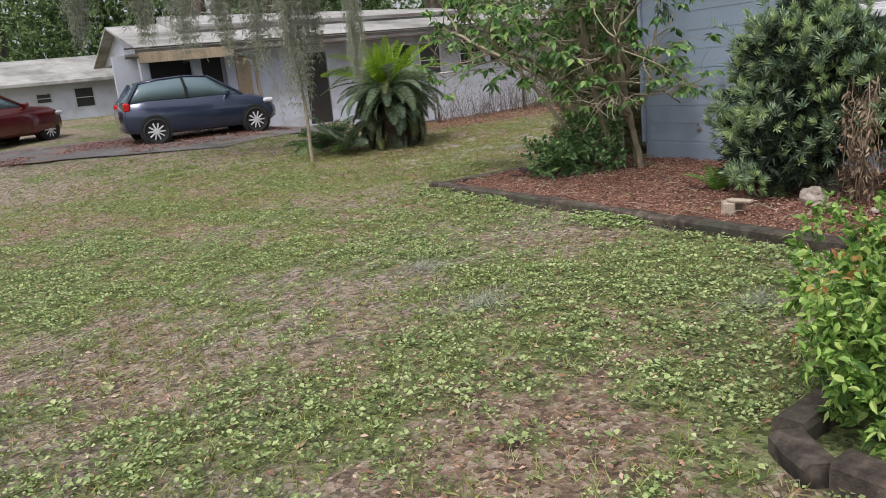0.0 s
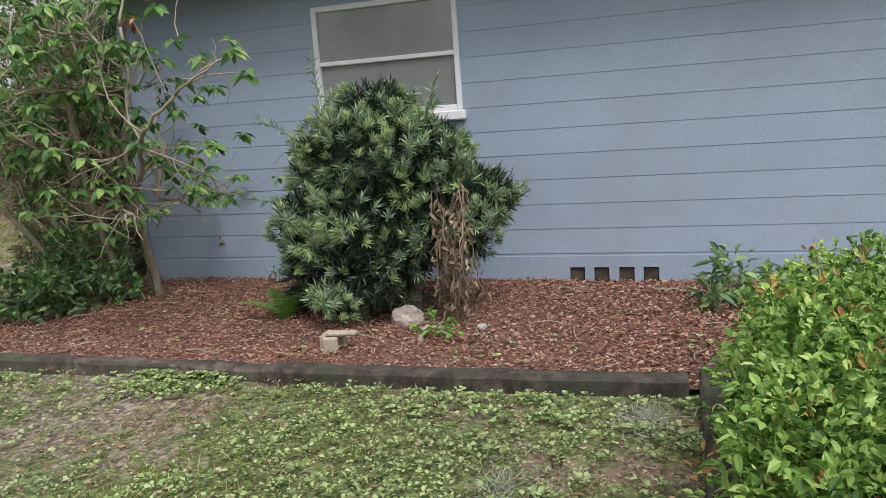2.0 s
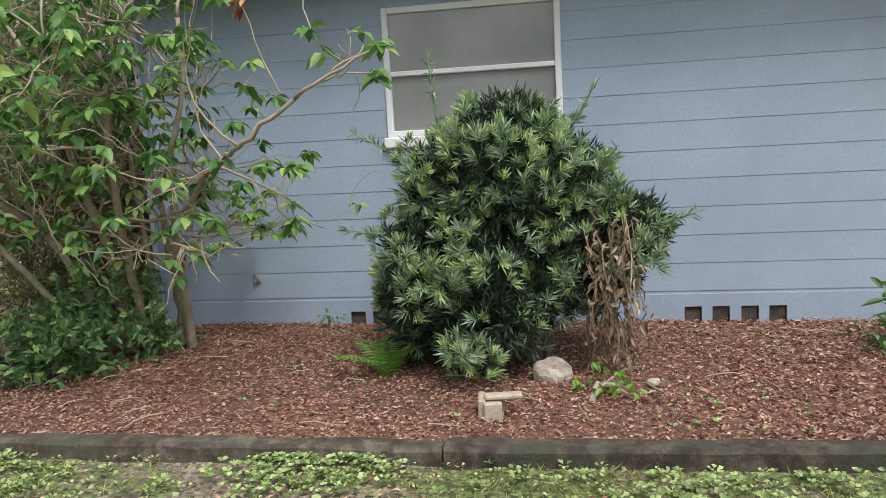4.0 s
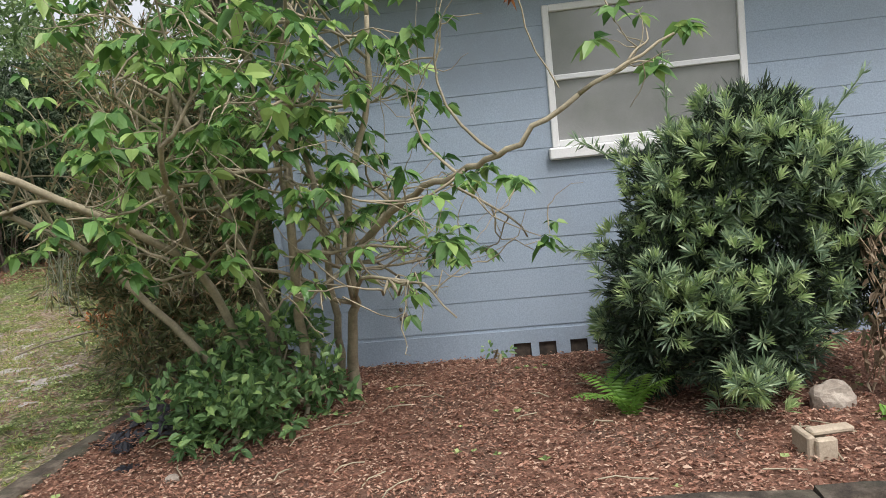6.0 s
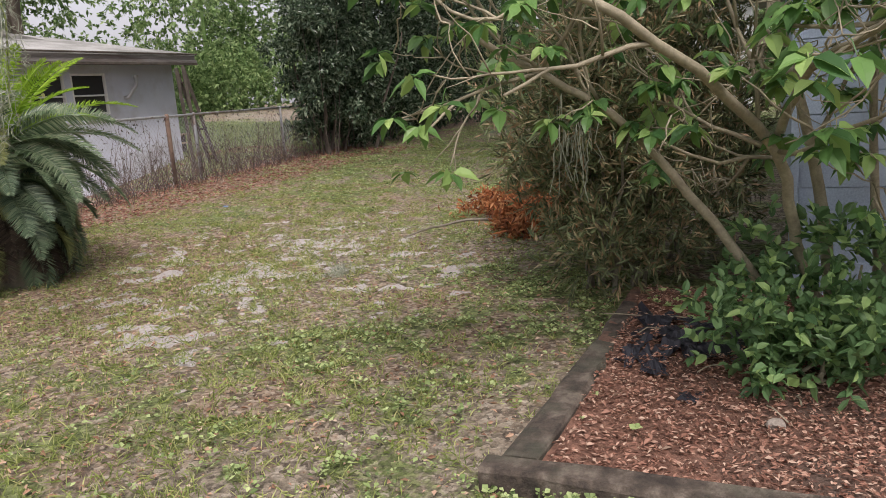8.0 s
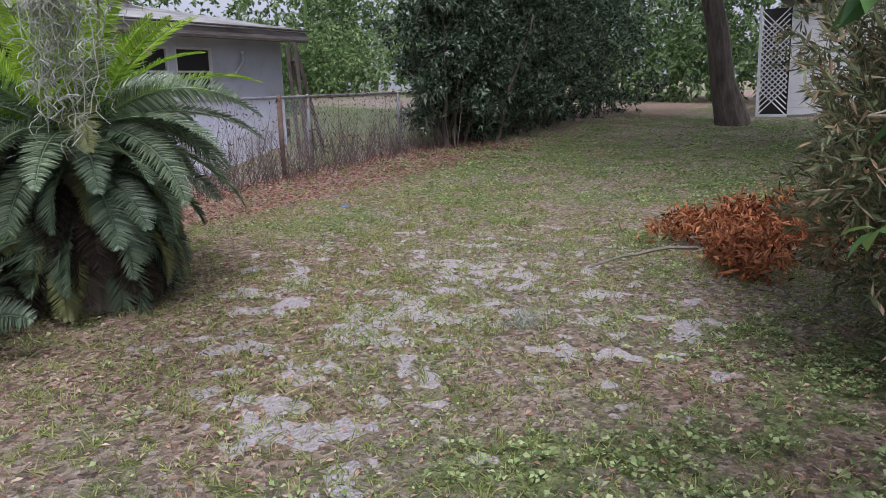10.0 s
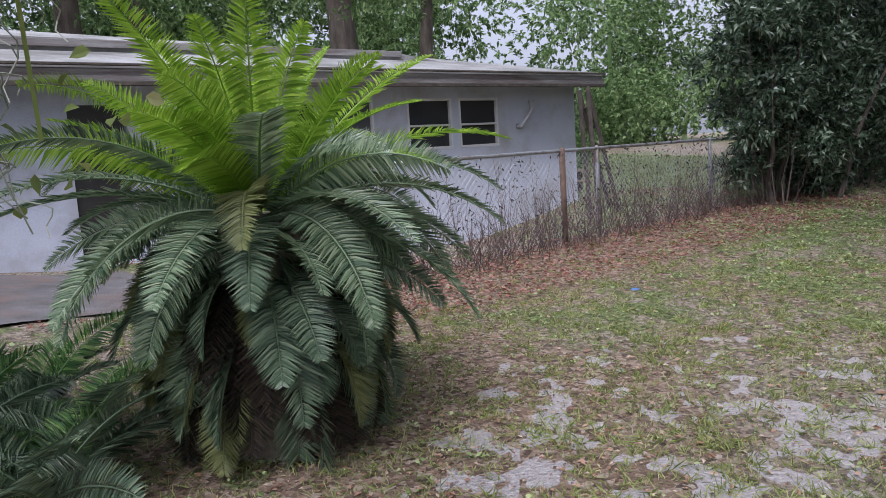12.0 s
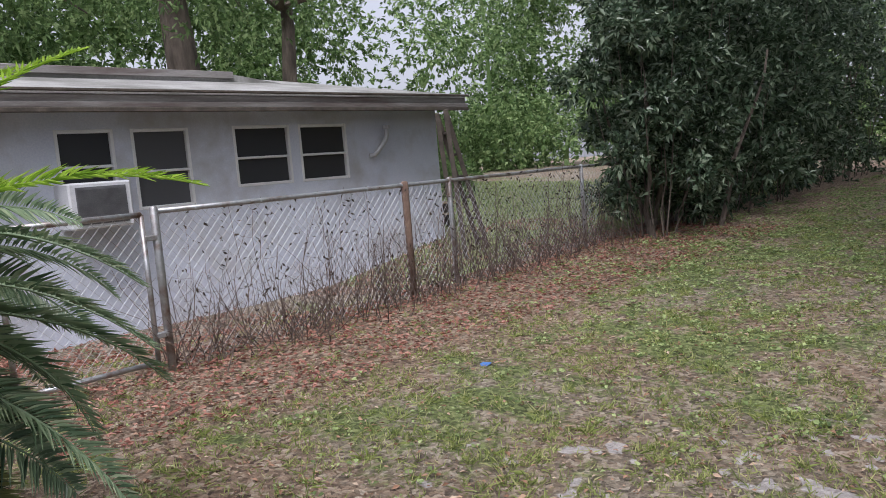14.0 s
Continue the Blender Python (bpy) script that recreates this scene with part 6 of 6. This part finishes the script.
car((4.06, 18.25, gz1(3.98, 17.5) + 0.01), 0, 3.55, M_NAVY, "dark blue compact hatchback parked on the gravel driveway", 1.5, HATCH_B, HATCH_C)
COUPE_B = ((-0.5, 0.45, 0.85, 0.72), (-0.48, 0.3, 1.0, 0.84), (-0.3, 0.22, 1.0, 0.9), (0.0, 0.2, 0.95, 0.9), (0.22, 0.2, 0.97, 0.9), (0.38, 0.22, 0.9, 0.86), (0.46, 0.26, 0.8, 0.78), (0.5, 0.34, 0.66, 0.62))
COUPE_C = ((-0.38, 0.95, 1.0, 0.76, 0.7), (-0.22, 0.96, 1.3, 0.78, 0.56), (-0.1, 0.95, 1.36, 0.78, 0.58), (0.02, 0.95, 1.35, 0.78, 0.58), (0.2, 0.93, 0.97, 0.78, 0.68))
car((-0.25, 22.2, gz1(0.0, 21.6) + 0.03), 42, 4.2, M_RED, "dark red coupe parked on the driveway", 1.36, COUPE_B, COUPE_C)


def far_building():
    y = 30.0
    h = root("white_outbuilding", (0, y, 0.9), "long low white building with a grey roof and small windows", "building", kind="structure")
    w = Geo()
    wins = [(1.45, 1.95, 1.75, 2.1), (2.65, 3.3, 1.5, 2.2), (-1.2, -0.7, 1.75, 2.1)]
    wall_with_holes(w, -9, 4.9, y, 0.2, 0.7, 2.4, wins)
    w.box((4.8, y + 2.5, 1.55), (0.2, 5, 1.7))
    part("wall", w, M_STUCCO, h)
    for x0, x1, z0, z1 in wins:
        sash_window(h, ((x0 + x1) / 2, y + 0.04, (z0 + z1) / 2), x1 - x0, z1 - z0, (1, 0, 0), (0, -1, 0), M_ALU, M_NWIN, rail=0.5, bar=0.04, sill=False, depth=0.08)
    r = Geo().add([(-9.5, y - 0.5, 2.36), (5.3, y - 0.5, 2.36), (5.3, y + 3, 3.3), (-9.5, y + 3, 3.3), (-9.5, y - 0.5, 2.46), (5.3, y - 0.5, 2.46), (5.3, y + 3, 3.4), (-9.5, y + 3, 3.4)],
                  [(0, 1, 2, 3), (7, 6, 5, 4), (0, 4, 5, 1), (1, 5, 6, 2), (2, 6, 7, 3), (3, 7, 4, 0)])
    part("roof", r, M_ROOF, h)


far_building()


def shed():
    x = 30.0
    z0 = gz1(x, 11) - 0.05
    h = root("white_shed", (x, 11, z0), "white board shed with a lattice screen at its corner", "shed", kind="structure")
    z = z0 + 0.1
    while z < 3.6:
        part("siding_board", Geo().box((x + 0.05, 10.0, z + 0.11), (0.03, 3.36, 0.215), 0.004, pose(0, 0, 0, 0, 1.5, 0)), M_WHITE, h)
        z += 0.22
    part("wall_core", Geo().box((x + 2, 10.0, z0 + 1.7), (3.8, 3.3, 3.4)), M_WHITE, h)
    part("roof", Geo().box((x + 2, 10.0, 3.9), (4.6, 4.2, 0.12), 0.01), M_ROOF, h)
    lat = Geo()
    for s in (1, -1):
        for k in range(-12, 22):
            a, b = 0.0, 0.8
            zz = z0 + 0.1 + k * 0.17
            za, zb = (zz, zz + s * 0.8)
            if min(za, zb) > z0 and max(za, zb) < 3.7:
                lat.tube([(x + 0.02 * s, 11.72 + a, za), (x + 0.02 * s, 11.72 + b, zb)], 0.02, 4)
    part("lattice", lat, M_WHITE, h, "diagonal white lattice screen")
    part("lattice_frame", Geo().box((x, 12.55, z0 + 1.7), (0.08, 0.08, 3.4)).box((x, 12.1, z0 + 0.08), (0.08, 0.85, 0.1)), M_WHITE, h)
    # Added dark sheet that stands in for shade behind the lattice.
    part("lattice_shade_sheet", Geo().box((x + 0.3, 12.1, z0 + 1.7), (0.05, 0.8, 3.3)), M_DARK, h)


shed()


# ---- ground cover ----
WALKED = np.array([(0, 0), (0.9, 2.8), (1.3, 4.8), (2.0, 7.3), (3.9, 9.6), (6.7, 11.1)])


def near_walk(x, y):
    """Distance from the trodden line over the lawn."""
    best = np.full(len(x), 99.0)
    for (ax, ay), (bx, by) in zip(WALKED[:-1], WALKED[1:]):
        dx, dy = bx - ax, by - ay
        t = np.clip(((x - ax) * dx + (y - ay) * dy) / (dx * dx + dy * dy), 0, 1)
        best = np.minimum(best, np.hypot(x - ax - t * dx, y - ay - t * dy))
    return best


def on_lawn(x, y):
    bed = (x > 4.64) & (y < 8.55) & (y > -2)
    hedge_bed = (x > 2.15) & (y < 1.85)
    house = (x > 7.2) & (y < 7.6)
    nb = (y > NY - 0.05) & (x > 5)
    drive = (x < 7.6) & (y > 16.3)
    return ~(bed | hedge_bed | house | nb | drive)


def spots(n, x0, x1, y0, y1, fade=6.0):
    x, y = x0 + (x1 - x0) * rng.random(n), y0 + (y1 - y0) * rng.random(n)
    keep = on_lawn(x, y) & (rng.random(n) < np.clip(1.3 - near_walk(x, y) / fade, 0.1, 1))
    return x[keep], y[keep]


def top(x, y):
    return gz(x, y) + 0.018 * fbm(x, y, 0.8, 1.0)


# low broad-leaved weeds
x, y = spots(210000, -4, 18, 0.3, 17.5, 8.0)
sand, leafy, green = cover(x, y)
k = rng.random(len(x)) < np.clip(1.5 * green - 0.42 + 0.75 * fbm(x, y, 2.1, 61.0) - 0.3 * sand, 0.05, 1) * (1 - 0.5 * smooth(y, 8.5, 10.5))
x, y = x[k], y[k]
n, per = len(x), 4
a = (rng.random(n)[:, None] * 6.28 + np.arange(per) * 1.57 + rng.normal(size=(n, per)) * 0.3).ravel()
size = np.repeat((0.014 + 0.021 * rng.random(n) ** 1.5) * (1 + 0.02 * near_walk(x, y)), per) * (0.8 + 0.4 * rng.random(n * per))
base = np.repeat(np.column_stack([x, y, top(x, y) + 0.015 + 0.03 * rng.random(n)]), per, 0)
d = np.column_stack([np.cos(a), np.sin(a), 0.25 + 0.35 * rng.random(n * per)])
base[:, :2] += d[:, :2] * 0.012
thing("lawn_weeds", Geo().leaves(base, d, rand_dirs(n * per, 3.0), size, size * 0.75, 0.08, 0.1, 0.55), M_WEED, "low broad-leaved green weeds covering the lawn", "weeds", kind="stuff")

# coarser weeds in the shade of the oak
n = 52000
x, y = 12 + 16 * rng.random(n), 7.7 + 8.6 * rng.random(n)
k = rng.random(n) < np.clip(0.4 + 0.9 * fbm(x, y, 1.3, 51.0), 0.08, 1) * smooth(x, 11.5, 15)
x, y = x[k], y[k]
n = len(x)
a = (rng.random(n)[:, None] * 6.28 + np.arange(3) * 2.1).ravel()
sz = np.repeat(0.022 + 0.026 * rng.random(n), 3)
thing("lawn_weeds", Geo().leaves(np.repeat(np.column_stack([x, y, gz(x, y) + 0.01 + 0.04 * rng.random(n)]), 3, 0), np.column_stack([np.cos(a), np.sin(a), 0.3 + 0.4 * rng.random(n * 3)]), rand_dirs(n * 3, 3), sz, sz * 0.7, 0.08, 0.1, 0.55), M_WEED, "low green weeds in the shaded lawn under the oak", "weeds", kind="stuff")

# grass of the neighbour's back yard
n = 16000
x, y = 13.5 + 13 * rng.random(n), 17.2 + 11 * rng.random(n)
k = ~((x < 16.1) & (y > NY - 0.1))
x, y = x[k], y[k]
d = rand_dirs(len(x) * 4, 1.0)
d[:, 2] = np.abs(d[:, 2])
base = np.repeat(np.column_stack([x, y, gz(x, y)]), 4, 0) + rng.normal(size=(len(x) * 4, 3)) * np.array((0.05, 0.05, 0))
thing("yard_grass", Geo().leaves(base, d, rand_dirs(len(d)), 0.08 + 0.07 * rng.random(len(d)), 0.02, 0.1, 0.2, 0.35), M_WEED, "green grass of the yard behind the fence", "grass", kind="stuff")

# grass blades in tufts
x, y = spots(90000, -4, 18, 0.3, 17.5)
sand, leafy, green = cover(x, y)
pick = fbm(x, y, 0.7, 31.0) + 0.7 * smooth(y, 8.5, 11)
k = rng.random(len(x)) < np.clip(0.38 + 0.65 * pick - 0.12 * sand, 0.1, 1)
x, y = x[k], y[k]
n, per = len(x), 7
base = np.repeat(np.column_stack([x, y, top(x, y) - 0.003]), per, 0) + rng.normal(size=(n * per, 3)) * np.array((0.02, 0.02, 0))
d = rand_dirs(n * per, 1.3)
d[:, 2] = np.abs(d[:, 2])
ln = np.repeat(0.03 + 0.075 * rng.random(n) ** 1.5, per) * (0.6 + 0.7 * rng.random(n * per))
thing("grass_tufts", Geo().leaves(base, d, rand_dirs(n * per), ln, 0.0055, 0.1, 0.2, 0.3), M_GRASS, "thin yellow-green grass tufts in the lawn", "grass", kind="stuff")

# single clumps of grass and weeds standing out of the thin lawn
cl = Geo()
n = 5200
x, y = 2 + 18 * rng.random(n), 7.6 + 9.2 * rng.random(n)
k = on_lawn(x, y) & (rng.random(n) < np.clip(0.5 + 0.9 * fbm(x, y, 0.8, 71.0) + 0.35 * smooth(y, 13, 14.5), 0.1, 1) * (1 - 0.75 * smooth(y, 15.2, 16))) & ~((np.abs(x - 6.7) < 1.0) & (np.abs(y - 13.6) < 1.0))
x, y = x[k], y[k]
n, per = len(x), 26
w = np.repeat(0.02 + 0.045 * rng.random(n), per)
base = np.repeat(np.column_stack([x, y, top(x, y) - 0.003]), per, 0)
base[:, :2] += rng.normal(size=(n * per, 2)) * w[:, None]
d = rand_dirs(n * per, 1.1)
d[:, 2] = np.abs(d[:, 2]) + 0.15
ln = np.repeat(0.035 + 0.06 * rng.random(n) ** 1.6, per) * (0.5 + 0.7 * rng.random(n * per))
cl.leaves(base, d, rand_dirs(n * per), ln, 0.0075, 0.1, 0.25, 0.35)
thing("grass_clumps", cl, M_GRASS, "ragged yellow-green grass clumps between patches of sand", "grass", kind="stuff")

# fallen leaves on the lawn
x, y = spots(170000, -4, 19, 0.3, 18.5, 7.0)
sand, leafy, green = cover(x, y)
k = rng.random(len(x)) < np.clip(0.3 + 0.7 * leafy - 0.1 * sand, 0.15, 1)
x, y = x[k], y[k]
n = len(x)
a = rng.random(n) * 6.28
ln = 0.016 + 0.034 * rng.random(n) ** 2.5
base = np.column_stack([x, y, top(x, y) + 0.008 + 0.014 * rng.random(n)])
d = np.column_stack([np.cos(a), np.sin(a), rng.normal(size=n) * 0.15])
thing("fallen_leaves", Geo().leaves(base, d, rand_dirs(n, 2.2), ln, ln * 0.45, 0.3, 0.05), M_LITTER, "dry brown fallen leaves strewn on the lawn", "leaves", kind="stuff")

# chips and leaves on the bed
n = 70000
x, y = 4.8 + 2.5 * rng.random(n), 0.8 + 7.6 * rng.random(n)
a = rng.random(n) * 6.28
ln = np.where(rng.random(n) < 0.06 + 0.25 * smooth(-y, -3.6, -2.4), 0.03 + 0.025 * rng.random(n), 0.013 + 0.022 * rng.random(n))
base = np.column_stack([x, y, bed_z(x, y) + 0.02 * fbm(x, y, 1.6, 5.0) + 0.012 * fbm(x, y, 7.0, 6.0) + 0.006 + 0.02 * rng.random(n)])
d = np.column_stack([np.cos(a), np.sin(a), rng.normal(size=n) * 0.22])
thing("mulch_chips", Geo().leaves(base, d, rand_dirs(n, 1.8), ln, ln * (0.25 + 0.3 * rng.random(n)), 0.25, 0.05), M_DRYLEAF, "red-brown bark chips and dry leaves on the bed", "mulch", kind="stuff")
tw = Geo()
for _ in range(70):
    px, py = 4.9 + 2.3 * rng.random(), 1.2 + 7.1 * rng.random()
    aa, l2 = rng.random() * 6.28, 0.1 + 0.2 * rng.random()
    zz = float(bed_z(px, py)) + 0.022
    tw.tube(curve_pts((px, py, zz), (px + math.cos(aa) * l2, py + math.sin(aa) * l2, zz + 0.01), 4, (0.01, 0.01, 0.01), 0.006), 0.004, 4)
thing("twigs", tw, M_STEM, "dry twigs lying on the mulch bed", "twigs", kind="stuff")
# weeds at the foot of the timber and in the bed
x, y = 4.64 - 0.4 * rng.random(4200) ** 1.8, 2 + 6.6 * rng.random(4200)
k = rng.random(len(x)) < np.clip(0.12 + 1.4 * fbm(x, y, 1.6, 12.0), 0, 0.7)
x, y = x[k], y[k]
x2, y2 = 4.9 + 2.2 * rng.random(500), 1.4 + 7 * rng.random(500)
k = fbm(x2, y2, 1.1, 22.0) > 0.22
x, y = np.concatenate([x, x2[k]]), np.concatenate([y, y2[k]])
zb = np.where(x > 4.8, bed_z(x, y) + 0.02, top(x, y) + 0.02)
n = len(x)
a = (rng.random(n)[:, None] * 6.28 + np.arange(4) * 1.57).ravel()
base = np.repeat(np.column_stack([x, y, zb + 0.035 * rng.random(n)]), 4, 0)
sz = np.repeat(0.018 + 0.02 * rng.random(n), 4)
thing("edge_weeds", Geo().leaves(base, np.column_stack([np.cos(a), np.sin(a), 0.4 + 0.3 * rng.random(n * 4)]), rand_dirs(n * 4, 3), sz, sz * 0.75, 0.08, 0.1, 0.55), M_WEED, "green weeds growing along the timber edging", "weeds", kind="stuff")
# leaves over the driveway and the fence line
x, y = -4 + 22 * rng.random(36000), 15.0 + 4.7 * rng.random(36000)
k = ~((y > NY - 0.1) & (x > 5)) & ((fbm(x, y, 0.5, 41.0) > -0.1) | (np.abs(y - fence_y(x) + 0.5) < 0.75)) & ((x > 8) | (y > 16.4))
x, y = x[k], y[k]
n = len(x)
a = rng.random(n) * 6.28
thing("fallen_leaves", Geo().leaves(np.column_stack([x, y, gz(x, y) + 0.03 + 0.02 * rng.random(n)]), np.column_stack([np.cos(a), np.sin(a), rng.normal(size=n) * 0.15]), rand_dirs(n, 2.2), 0.035 + 0.025 * rng.random(n), 0.026, 0.3), M_REDLEAF, "reddish fallen leaves along the fence and driveway", "leaves", kind="stuff")
